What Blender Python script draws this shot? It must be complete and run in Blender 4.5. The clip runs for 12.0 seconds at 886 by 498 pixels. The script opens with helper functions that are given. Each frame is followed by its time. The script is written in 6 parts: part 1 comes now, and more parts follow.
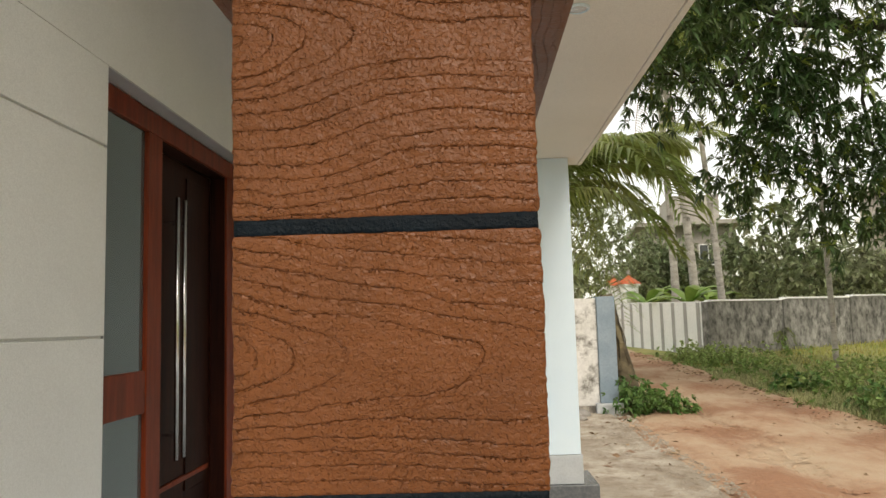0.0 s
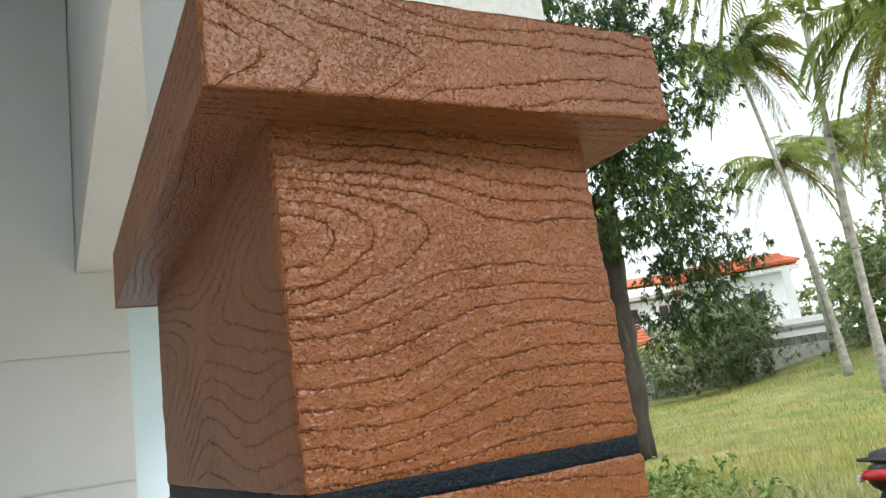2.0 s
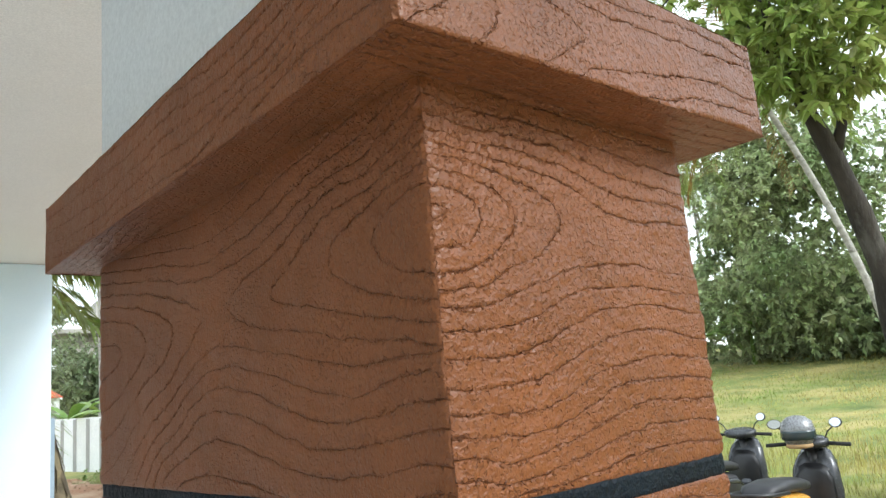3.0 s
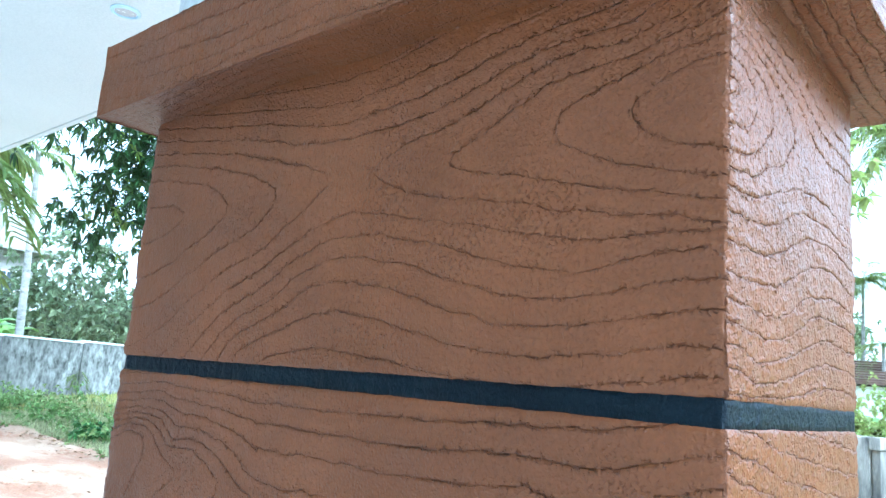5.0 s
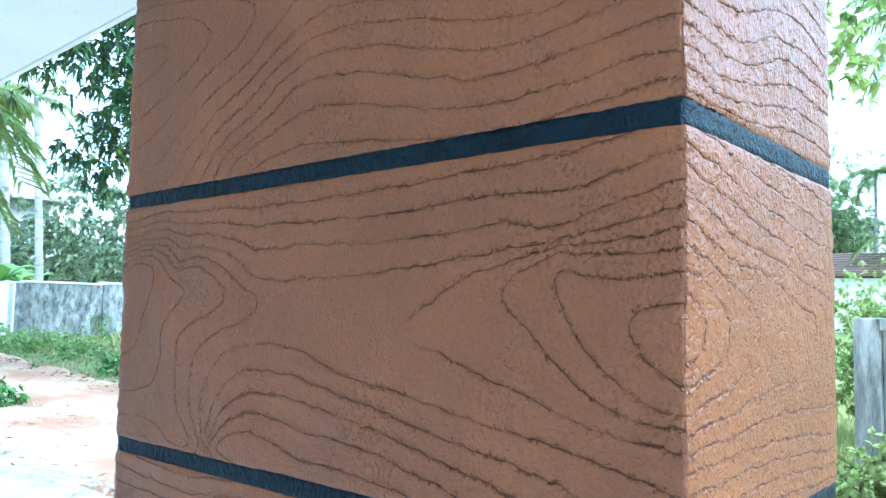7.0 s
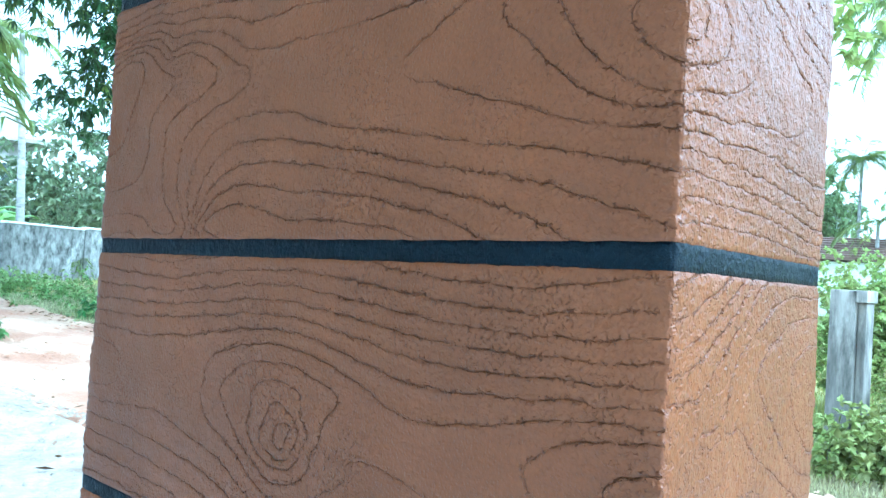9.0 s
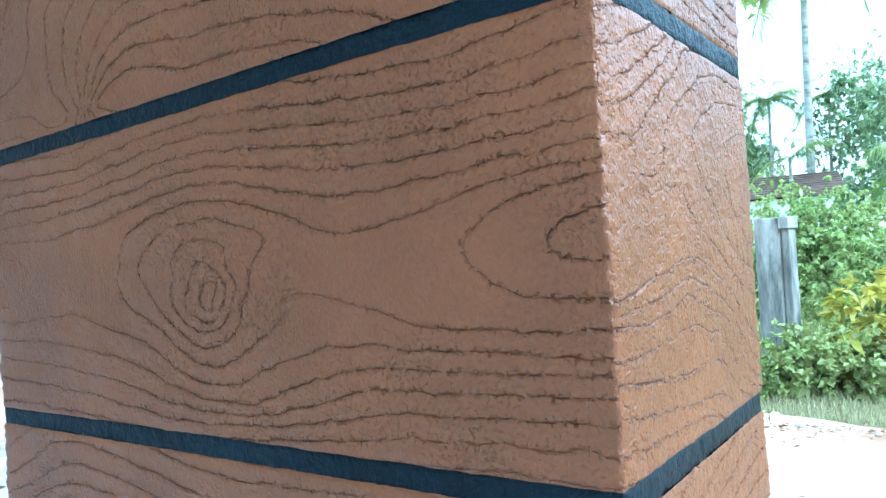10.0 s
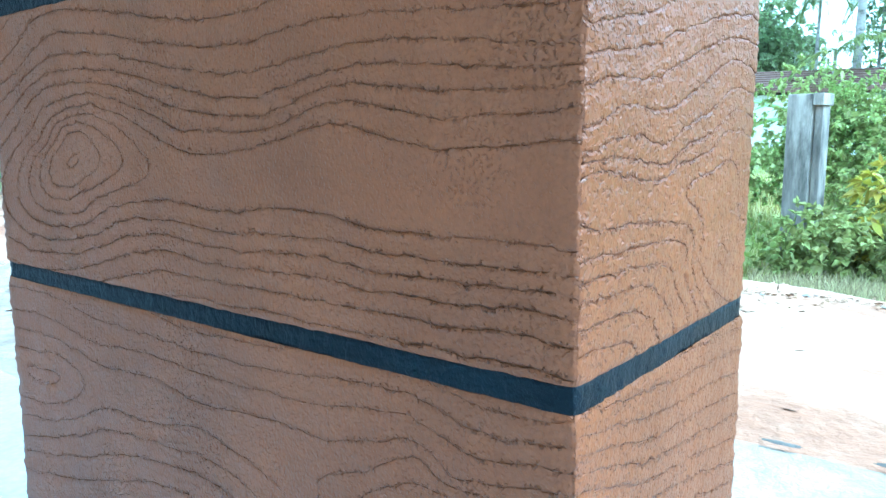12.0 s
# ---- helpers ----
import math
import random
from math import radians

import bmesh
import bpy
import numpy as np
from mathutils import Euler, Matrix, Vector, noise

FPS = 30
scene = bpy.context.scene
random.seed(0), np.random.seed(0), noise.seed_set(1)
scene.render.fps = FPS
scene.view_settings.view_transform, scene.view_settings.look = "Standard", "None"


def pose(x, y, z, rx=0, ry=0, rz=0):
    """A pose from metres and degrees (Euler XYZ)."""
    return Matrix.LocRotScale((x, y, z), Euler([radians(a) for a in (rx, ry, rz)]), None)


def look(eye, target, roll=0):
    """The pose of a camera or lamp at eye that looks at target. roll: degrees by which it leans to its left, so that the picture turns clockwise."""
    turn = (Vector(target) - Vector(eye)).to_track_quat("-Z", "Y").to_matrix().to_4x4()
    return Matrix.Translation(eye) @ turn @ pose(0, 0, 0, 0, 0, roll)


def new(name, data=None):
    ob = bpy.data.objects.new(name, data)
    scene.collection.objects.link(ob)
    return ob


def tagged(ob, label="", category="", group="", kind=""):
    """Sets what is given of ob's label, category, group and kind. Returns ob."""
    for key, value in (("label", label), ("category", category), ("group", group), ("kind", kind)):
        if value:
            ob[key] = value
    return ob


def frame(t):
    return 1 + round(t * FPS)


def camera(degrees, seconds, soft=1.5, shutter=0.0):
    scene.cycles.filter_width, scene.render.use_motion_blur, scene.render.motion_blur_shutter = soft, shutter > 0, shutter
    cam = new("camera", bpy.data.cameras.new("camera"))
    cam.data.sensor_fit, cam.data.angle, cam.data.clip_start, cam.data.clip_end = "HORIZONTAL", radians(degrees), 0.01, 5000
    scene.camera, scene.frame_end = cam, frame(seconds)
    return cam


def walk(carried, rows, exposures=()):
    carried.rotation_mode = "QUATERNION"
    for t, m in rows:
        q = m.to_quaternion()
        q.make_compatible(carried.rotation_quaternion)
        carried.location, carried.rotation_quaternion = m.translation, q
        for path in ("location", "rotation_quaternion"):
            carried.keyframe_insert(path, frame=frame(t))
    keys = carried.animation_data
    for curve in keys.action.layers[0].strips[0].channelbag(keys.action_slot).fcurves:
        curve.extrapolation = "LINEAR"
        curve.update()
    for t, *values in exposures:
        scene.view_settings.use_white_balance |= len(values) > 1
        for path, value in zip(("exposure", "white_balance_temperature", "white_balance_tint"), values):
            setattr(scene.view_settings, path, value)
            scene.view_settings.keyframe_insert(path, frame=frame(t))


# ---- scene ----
cam = camera(61.5, 12.0)
PATH = [
    (0, (0.184, -0.564, 1.117), (0.114, 1.425, 1.315), -1.6),
    (0.5, (0.119, -0.507, 1.148), (0.312, 1.456, 1.483), -2.6),
    (1, (0.049, -0.471, 1.178), (0.267, 1.478, 1.57), -1.9),
    (1.5, (-0.012, -0.458, 1.193), (0.454, 1.421, 1.693), -3.4),
    (2, (-0.119, -0.408, 1.231), (0.826, 1.3, 1.665), -8.4),
    (2.5, (-0.2, -0.361, 1.246), (0.986, 1.189, 1.684), -7.7),
    (2.7, (-0.213, -0.326, 1.254), (1.042, 1.181, 1.642), -7.1),
    (4.3, (-0.304, -0.116, 1.252), (1.096, 1.227, 1.737), 2.8),
    (4.5, (-0.309, -0.112, 1.239), (1.126, 1.203, 1.699), 4.5),
    (5, (-0.325, -0.118, 1.197), (1.153, 1.181, 1.552), 4.6),
    (5.5, (-0.337, -0.135, 1.175), (1.129, 1.191, 1.478), 1.9),
    (6, (-0.335, -0.139, 1.144), (1.148, 1.183, 1.368), 0.6),
    (6.5, (-0.321, -0.138, 1.121), (1.178, 1.174, 1.301), 0.1),
    (6.7, (-0.315, -0.138, 1.116), (1.176, 1.186, 1.275), 0.4),
    (8.3, (-0.313, -0.13, 1.02), (1.194, 1.177, 1.155), 2.7),
    (8.5, (-0.311, -0.129, 1.007), (1.21, 1.166, 1.114), 2.8),
    (9, (-0.307, -0.131, 0.972), (1.211, 1.169, 1.035), 3.8),
    (9.5, (-0.299, -0.128, 0.929), (1.271, 1.108, 1.025), 1.6),
    (10, (-0.283, -0.12, 0.873), (1.342, 1.045, 0.899), -3.5),
    (10.5, (-0.279, -0.119, 0.821), (1.325, 1.073, 0.748), -2.7),
    (11, (-0.274, -0.116, 0.767), (1.341, 1.057, 0.642), -2.0),
    (11.5, (-0.274, -0.115, 0.712), (1.339, 1.045, 0.486), -1.4),
    (12, (-0.269, -0.137, 0.662), (1.3, 1.07, 0.377), -0.1),
]
walk(cam, [(t, look(eye, target, roll)) for t, eye, target, roll in PATH],
     exposures=[(0, 0.18, 7750, 11), (0.5, 0.36, 6800, 8), (1.0, 0.52, 6200, 7), (1.5, 0.8, 6350, 6), (2.2, 0.78, 6500, 6), (2.7, 0.88, 6400, 7), (4.3, 1.80, 4950, 0), (6.7, 1.99, 4350, -6), (12, 1.92, 4150, -13)])

# ---- sky and light: a bright overcast day ----
world = bpy.data.worlds.new("overcast_sky")
scene.world = world
world.use_nodes = True
wn, wl = world.node_tree.nodes, world.node_tree.links
wn.clear()
sky = wn.new("ShaderNodeTexSky")
sky.sky_type = "NISHITA"
sky.sun_disc = False
sky.sun_elevation, sky.sun_rotation = radians(36.7), radians(163.5)
sky.air_density, sky.dust_density = 1.0, 3.0
bg_sky, bg_cloud = wn.new("ShaderNodeBackground"), wn.new("ShaderNodeBackground")
bg_sky.inputs[1].default_value = 0.05
bg_cloud.inputs[0].default_value = (0.93, 0.97, 1.0, 1)
bg_cloud.inputs[1].default_value = 0.95
both, w_out = wn.new("ShaderNodeAddShader"), wn.new("ShaderNodeOutputWorld")
wl.new(sky.outputs[0], bg_sky.inputs[0])
wl.new(bg_sky.outputs[0], both.inputs[0])
wl.new(bg_cloud.outputs[0], both.inputs[1])
wl.new(both.outputs[0], w_out.inputs[0])

sun = new("sun", bpy.data.lights.new("sun", "SUN"))
sun.data.energy, sun.data.angle, sun.data.color = 1.3, radians(20), (0.95, 0.98, 1.0)
sun.matrix_world = look((1.6, -5.4, 4.2), (0, 0, 0))


# ---- materials ----
def surf(name, c1, c2, scale=8.0, rough=0.6, bump=0.3, grain=60.0, metal=0.0, spec=0.5, spread=(0.35, 0.65), stretch=(1, 1, 1),
         vary=0.0, dist=0.004, stain=None, translucent=0.0):
    """Two colours mixed by a coarse noise, a fine grain in colour, roughness and relief; stain: (colour, scale, amount)."""
    m = bpy.data.materials.new(name)
    m.use_nodes = True
    n, l = m.node_tree.nodes, m.node_tree.links
    p = n["Principled BSDF"]
    tc, mp = n.new("ShaderNodeTexCoord"), n.new("ShaderNodeMapping")
    mp.inputs["Scale"].default_value = stretch
    l.new(tc.outputs["Object"], mp.inputs[0])

    def noise_tex(sc, detail=4.0, r=0.55):
        t = n.new("ShaderNodeTexNoise")
        t.inputs["Scale"].default_value, t.inputs["Detail"].default_value, t.inputs["Roughness"].default_value = sc, detail, r
        l.new(mp.outputs[0], t.inputs["Vector"])
        return t

    def ramp(src, a, b, ca, cb):
        r = n.new("ShaderNodeValToRGB")
        r.color_ramp.elements[0].position, r.color_ramp.elements[1].position = a, b
        r.color_ramp.elements[0].color, r.color_ramp.elements[1].color = (*ca, 1), (*cb, 1)
        l.new(src, r.inputs[0])
        return r

    def mix(kind, fac, a, b):
        x = n.new("ShaderNodeMix")
        x.data_type, x.blend_type = "RGBA", kind
        if isinstance(fac, float):
            x.inputs[0].default_value = fac
        else:
            l.new(fac, x.inputs[0])
        l.new(a, x.inputs[6])
        l.new(b, x.inputs[7])
        return x.outputs[2]

    coarse, fine = noise_tex(scale, 5.0), noise_tex(grain, 3.0, 0.65)
    col = ramp(coarse.outputs[0], spread[0], spread[1], c1, c2).outputs[0]
    fleck = ramp(fine.outputs[0], 0.3, 0.7, (0.78, 0.78, 0.78), (1.15, 1.15, 1.15)).outputs[0]
    col = mix("MULTIPLY", 0.6, col, fleck)
    if stain:
        st = noise_tex(stain[1], 6.0, 0.7)
        msk = ramp(st.outputs[0], 0.62 - 0.3 * stain[2], 0.66, (0, 0, 0), (1, 1, 1)).outputs[0]
        sc = n.new("ShaderNodeRGB")
        sc.outputs[0].default_value = (*stain[0], 1)
        col = mix("MIX", msk, col, sc.outputs[0])
    if vary:
        oi, hs = n.new("ShaderNodeObjectInfo"), n.new("ShaderNodeHueSaturation")
        geo = n.new("ShaderNodeNewGeometry")
        ad = n.new("ShaderNodeMath")
        ad.operation = "ADD"
        l.new(oi.outputs["Random"], ad.inputs[0])
        l.new(geo.outputs["Random Per Island"], ad.inputs[1])
        fr = n.new("ShaderNodeMath")
        fr.operation = "FRACT"
        l.new(ad.outputs[0], fr.inputs[0])
        rg = n.new("ShaderNodeMapRange")
        rg.inputs[3].default_value, rg.inputs[4].default_value = 1 - vary, 1 + vary
        l.new(fr.outputs[0], rg.inputs[0])
        l.new(rg.outputs[0], hs.inputs["Value"])
        rh = n.new("ShaderNodeMapRange")
        rh.inputs[3].default_value, rh.inputs[4].default_value = 0.5 - 0.06 * vary, 0.5 + 0.03 * vary
        l.new(fr.outputs[0], rh.inputs[0])
        l.new(rh.outputs[0], hs.inputs["Hue"])
        l.new(col, hs.inputs["Color"])
        col = hs.outputs[0]
    l.new(col, p.inputs["Base Color"])
    rr = n.new("ShaderNodeMapRange")
    rr.inputs[3].default_value, rr.inputs[4].default_value = max(0.02, rough - 0.1), min(1, rough + 0.1)
    l.new(fine.outputs[0], rr.inputs[0])
    l.new(rr.outputs[0], p.inputs["Roughness"])
    p.inputs["Metallic"].default_value = metal
    p.inputs["Specular IOR Level"].default_value = spec
    if bump:
        bp = n.new("ShaderNodeBump")
        bp.inputs["Strength"].default_value, bp.inputs["Distance"].default_value = bump, dist
        l.new(fine.outputs[0], bp.inputs["Height"])
        l.new(bp.outputs[0], p.inputs["Normal"])
    if translucent:
        tr, mx, out = n.new("ShaderNodeBsdfTranslucent"), n.new("ShaderNodeMixShader"), n["Material Output"]
        l.new(col, tr.inputs[0])
        mx.inputs[0].default_value = translucent
        l.new(p.outputs[0], mx.inputs[1])
        l.new(tr.outputs[0], mx.inputs[2])
        l.new(mx.outputs[0], out.inputs[0])
    return m


def plain(name, colour, rough=0.5, metal=0.0, spec=0.5, transmission=0.0):
    m = bpy.data.materials.new(name)
    m.use_nodes = True
    p = m.node_tree.nodes["Principled BSDF"]
    p.inputs["Base Color"].default_value = (*colour, 1)
    p.inputs["Roughness"].default_value, p.inputs["Metallic"].default_value = rough, metal
    p.inputs["Specular IOR Level"].default_value = spec
    p.inputs["Transmission Weight"].default_value = transmission
    return m


def grain_paint(name, c1, c2, rough, spec):
    """Thick brown paint with a sandy skin; the fine crumbling cut of each grain line follows the line's distance kept on the mesh. Relief in millimetres."""
    m = surf(name, c1, c2, 9, rough, 1.0, 340, spec=spec, dist=0.001)
    n, l = m.node_tree.nodes, m.node_tree.links
    bump = next(x for x in n if x.type == "BUMP")

    def maths(op, a, b=None):
        x = n.new("ShaderNodeMath")
        x.operation = op
        for k, s in enumerate((a, b)):
            if isinstance(s, (int, float)):
                x.inputs[k].default_value = s
            elif s is not None:
                l.new(s, x.inputs[k])
        return x.outputs[0]

    def tex(scale, detail=2.0):
        x, c = n.new("ShaderNodeTexNoise"), n.new("ShaderNodeTexCoord")
        x.inputs["Scale"].default_value, x.inputs["Detail"].default_value = scale, detail
        l.new(c.outputs["Object"], x.inputs["Vector"])
        return x.outputs[0]

    def ease(src, a, b, lo, hi):
        x = n.new("ShaderNodeMapRange")
        x.interpolation_type = "SMOOTHSTEP"
        for k, val in enumerate((a, b, lo, hi)):
            x.inputs[k + 1].default_value = val
        l.new(src, x.inputs[0])
        return x.outputs[0]

    def mark(key):
        x = n.new("ShaderNodeAttribute")
        x.attribute_name = key
        return x.outputs["Fac"]

    ph, sl, dp, rs = mark("grain_line"), mark("grain_slope"), mark("grain_depth"), mark("rough_skin")
    d = maths("ABSOLUTE", maths("SUBTRACT", ph, maths("ROUND", ph)))
    d = maths("MULTIPLY", maths("DIVIDE", d, maths("MAXIMUM", sl, 12.0)), 1000.0)
    shaky = maths("ADD", d, maths("MULTIPLY", maths("SUBTRACT", tex(330, 1.0), 0.5), 0.4))
    dots = ease(tex(340, 1.0), 0.43, 0.55, 0.08, 1.0)
    cut = maths("MULTIPLY", maths("MULTIPLY", ease(shaky, 0.08, 0.58, 1.0, 0.0), dots), dp)
    # crumbs thrown up beside a line, and patches where the skin stayed rough
    beside = maths("MULTIPLY", ease(d, 0.8, 2.6, 1.0, 0.0), dp)
    patch = ease(tex(12, 2.0), 0.50, 0.68, 0.06, 0.32)
    crumb = maths("MULTIPLY", ease(tex(420, 1.0), 0.54, 0.70, 0.0, 1.0), maths("MAXIMUM", beside, patch))
    pits = maths("MULTIPLY", maths("MULTIPLY", ease(tex(330, 1.0), 0.30, 0.44, 1.0, 0.0), rs), 0.65)
    skin = maths("ADD", maths("MULTIPLY", tex(520, 1.0), SKIN_FINE), maths("MULTIPLY", maths("MULTIPLY", tex(210, 2.0), maths("ADD", rs, 0.3)), SKIN_COARSE))
    relief = maths("SUBTRACT", maths("ADD", skin, maths("MULTIPLY", crumb, 2.4)), maths("ADD", pits, maths("MULTIPLY", cut, 3.4)))
    l.new(relief, bump.inputs["Height"])
    l.new(bump.outputs[0], n["Principled BSDF"].inputs["Coat Normal"])
    return m


SKIN_FINE, SKIN_COARSE = 0.5, 0.65
M_BROWN = grain_paint("brown_textured_paint", (0.154, 0.0475, 0.0110), (0.194, 0.0605, 0.0148), 0.45, 0.30)
for key, val in (("Coat Weight", 0.20), ("Coat Roughness", 0.24), ("Coat IOR", 1.5)):
    M_BROWN.node_tree.nodes["Principled BSDF"].inputs[key].default_value = val
M_BAND = surf("black_band_paint", (0.0015, 0.005, 0.009), (0.004, 0.010, 0.016), 14, 0.42, 1.0, 260, spec=0.14, dist=0.0022)
M_WHITE = surf("white_wall_paint", (0.745, 0.765, 0.765), (0.805, 0.825, 0.825), 1.3, 0.6, 0.12, 240, spec=0.3, dist=0.001)
M_EAVE = surf("warm_white_soffit_paint", (0.79, 0.765, 0.715), (0.84, 0.815, 0.765), 1.3, 0.6, 0.08, 240, spec=0.3, dist=0.001)
M_WHITE2 = surf("bluish_white_gloss_paint", (0.68, 0.82, 0.93), (0.74, 0.87, 0.96), 2.0, 0.45, 0.1, 200, spec=0.4, dist=0.001)
# White of the upper shaft, darkened: its shade is put into the colour.
M_SHAFTSHADE = surf("shade_toned_white_paint", (0.60, 0.62, 0.615), (0.66, 0.68, 0.675), 1.6, 0.55, 0.05, 200, spec=0.3, dist=0.001)
M_GREYSKIRT = surf("grey_skirting_tile", (0.42, 0.45, 0.48), (0.5, 0.53, 0.55), 6, 0.35, 0.15, 120)
M_GRANITE = surf("dark_granite", (0.10, 0.11, 0.12), (0.16, 0.17, 0.18), 40, 0.25, 0.05, 300)
M_FLOOR = surf("pale_floor_tile", (0.50, 0.56, 0.62), (0.58, 0.63, 0.68), 3, 0.18, 0.02, 60)
M_TEAK = surf("red_brown_door_wood", (0.13, 0.020, 0.006), (0.22, 0.036, 0.010), 5, 0.42, 0.25, 70, stretch=(5, 5, 0.6), dist=0.001, spec=0.2)
M_TEAKDARK = surf("dark_door_wood", (0.014, 0.004, 0.003), (0.032, 0.008, 0.004), 5, 0.5, 0.25, 70, stretch=(5, 5, 0.5), dist=0.001, spec=0.12)
M_STEEL = surf("brushed_steel", (0.62, 0.62, 0.62), (0.74, 0.74, 0.74), 12, 0.22, 0.05, 200, metal=1.0)
M_GLASS = plain("tinted_window_glass", (0.19, 0.25, 0.265), 0.06, 0.55, 0.6, 0.25)
M_REVEAL = surf("grey_reveal_paint", (0.40, 0.41, 0.43), (0.46, 0.47, 0.49), 3, 0.6, 0.1, 160, spec=0.3, dist=0.001)
M_COVER = surf("cover_plate_plastic", (0.69, 0.71, 0.72), (0.72, 0.74, 0.75), 4, 0.5, 0.05, 100)
M_ROOM = surf("dim_toned_plaster", (0.30, 0.33, 0.30), (0.36, 0.38, 0.35), 2, 0.7, 0.1, 80)
M_CONC = surf("worn_concrete", (0.34, 0.285, 0.22), (0.50, 0.44, 0.36), 1.6, 0.9, 1.0, 22, stain=((0.24, 0.18, 0.125), 3.4, 0.6), dist=0.015)
M_ROAD = surf("red_dirt_road", (0.335, 0.170, 0.095), (0.47, 0.30, 0.19), 0.8, 0.95, 1.0, 17, stain=((0.50, 0.37, 0.25), 0.8, 0.6), dist=0.02, stretch=(1.2, 0.8, 1))
M_SOIL = surf("grassy_soil", (0.20, 0.25, 0.06), (0.40, 0.34, 0.13), 0.5, 0.95, 0.8, 9, stain=((0.14, 0.19, 0.05), 0.8, 0.5), dist=0.05)
M_GRASS = surf("grass_blades", (0.19, 0.31, 0.06), (0.50, 0.43, 0.155), 0.3, 0.6, 0.0, 20, vary=0.35, spec=0.25, translucent=0.35, spread=(0.3, 0.62))
M_DRYGRASS = surf("dry_grass_blades", (0.28, 0.28, 0.125), (0.52, 0.45, 0.25), 0.5, 0.6, 0.0, 20, vary=0.35, spec=0.25, translucent=0.35, spread=(0.3, 0.62))
M_VERGE = surf("green_verge_grass", (0.22, 0.265, 0.11), (0.44, 0.43, 0.225), 0.4, 0.6, 0.0, 20, vary=0.35, spec=0.25, translucent=0.35, spread=(0.3, 0.62))
M_WEED = surf("weed_leaves", (0.16, 0.26, 0.07), (0.32, 0.40, 0.15), 0.8, 0.5, 0.0, 20, vary=0.35, spec=0.3, translucent=0.3)
M_LEAFY = surf("broad_weed_leaves", (0.07, 0.17, 0.045), (0.18, 0.30, 0.09), 0.9, 0.45, 0.0, 20, vary=0.35, spec=0.35, translucent=0.3)
M_ROADWEED = surf("roadside_weed_leaves", (0.25, 0.31, 0.085), (0.43, 0.44, 0.16), 0.8, 0.5, 0.0, 20, vary=0.35, spec=0.3, translucent=0.3)
M_MANGO = surf("mango_leaves", (0.032, 0.074, 0.022), (0.095, 0.150, 0.050), 0.5, 0.36, 0.0, 20, vary=0.45, spec=0.5, translucent=0.35)
M_MANGO2 = surf("light_green_leaves", (0.176, 0.263, 0.052), (0.311, 0.375, 0.091), 0.5, 0.4, 0.0, 20, vary=0.4, spec=0.4, translucent=0.42)
# Far leaves lifted and greyed: distance haze is put into the colour.
M_WOODS = surf("hazed_far_foliage", (0.25, 0.33, 0.155), (0.475, 0.53, 0.295), 0.25, 0.55, 0.0, 12, vary=0.45, spec=0.35, translucent=0.42)
M_JACK = surf("broad_light_green_leaves", (0.24, 0.33, 0.08), (0.42, 0.48, 0.15), 0.5, 0.38, 0.0, 20, vary=0.4, spec=0.45, translucent=0.42)
# Darker copy of the far leaf colour, with distance haze greyed into it.
M_WOODSDARK = surf("darker_hazed_foliage", (0.17, 0.22, 0.115), (0.37, 0.40, 0.24), 0.25, 0.5, 0.0, 12, vary=0.5, spec=0.35, translucent=0.35)
M_HEDGE = surf("hedge_vine_leaves", (0.315, 0.395, 0.115), (0.51, 0.55, 0.20), 1.2, 0.45, 0.0, 20, vary=0.4, spec=0.4, translucent=0.42)
M_YELLOW = surf("yellow_green_leaves", (0.46, 0.43, 0.05), (0.64, 0.55, 0.09), 3, 0.45, 0.0, 20, vary=0.3, translucent=0.3)
M_PALM = surf("palm_fronds", (0.176, 0.260, 0.064), (0.365, 0.403, 0.144), 0.7, 0.4, 0.0, 10, vary=0.35, spec=0.45, translucent=0.48)
M_PALMDRY = surf("dry_palm_frond", (0.26, 0.15, 0.05), (0.38, 0.24, 0.09), 1.5, 0.7, 0.0, 10, vary=0.3, translucent=0.2)
M_BANANA = surf("banana_leaf", (0.16, 0.30, 0.05), (0.26, 0.38, 0.09), 1.5, 0.4, 0.1, 14, vary=0.2, translucent=0.35)
M_BARK = surf("dark_mango_bark", (0.018, 0.014, 0.011), (0.052, 0.042, 0.033), 4, 0.9, 1.0, 11, stretch=(1, 1, 0.35), dist=0.03, stain=((0.085, 0.078, 0.066), 2.6, 0.26))
M_PALMBARK = surf("grey_palm_bark", (0.30, 0.28, 0.25), (0.46, 0.43, 0.40), 2.5, 0.85, 0.6, 16, stretch=(1, 1, 2.2), dist=0.02, stain=((0.13, 0.12, 0.10), 1.8, 0.3))
M_OLDWALL = surf("weathered_grey_wall", (0.20, 0.195, 0.185), (0.42, 0.41, 0.39), 1.3, 0.9, 0.6, 14, stretch=(1, 1, 0.6), stain=((0.06, 0.06, 0.055), 6.0, 0.75), dist=0.02)
M_WHITEWALL = surf("whitewashed_wall", (0.86, 0.875, 0.88), (0.92, 0.93, 0.93), 2, 0.8, 0.3, 20, dist=0.008)
M_STRIPE = surf("grey_stripe_paint", (0.36, 0.36, 0.35), (0.44, 0.43, 0.42), 2, 0.8, 0.3, 20, dist=0.008)
M_TILERED = surf("red_roof_tiles", (0.52, 0.10, 0.035), (0.66, 0.16, 0.06), 2, 0.65, 0.4, 8, dist=0.02)
M_TILEBROWN = surf("dark_brown_roof_tiles", (0.13, 0.075, 0.055), (0.20, 0.12, 0.09), 2, 0.75, 0.4, 8, dist=0.02)
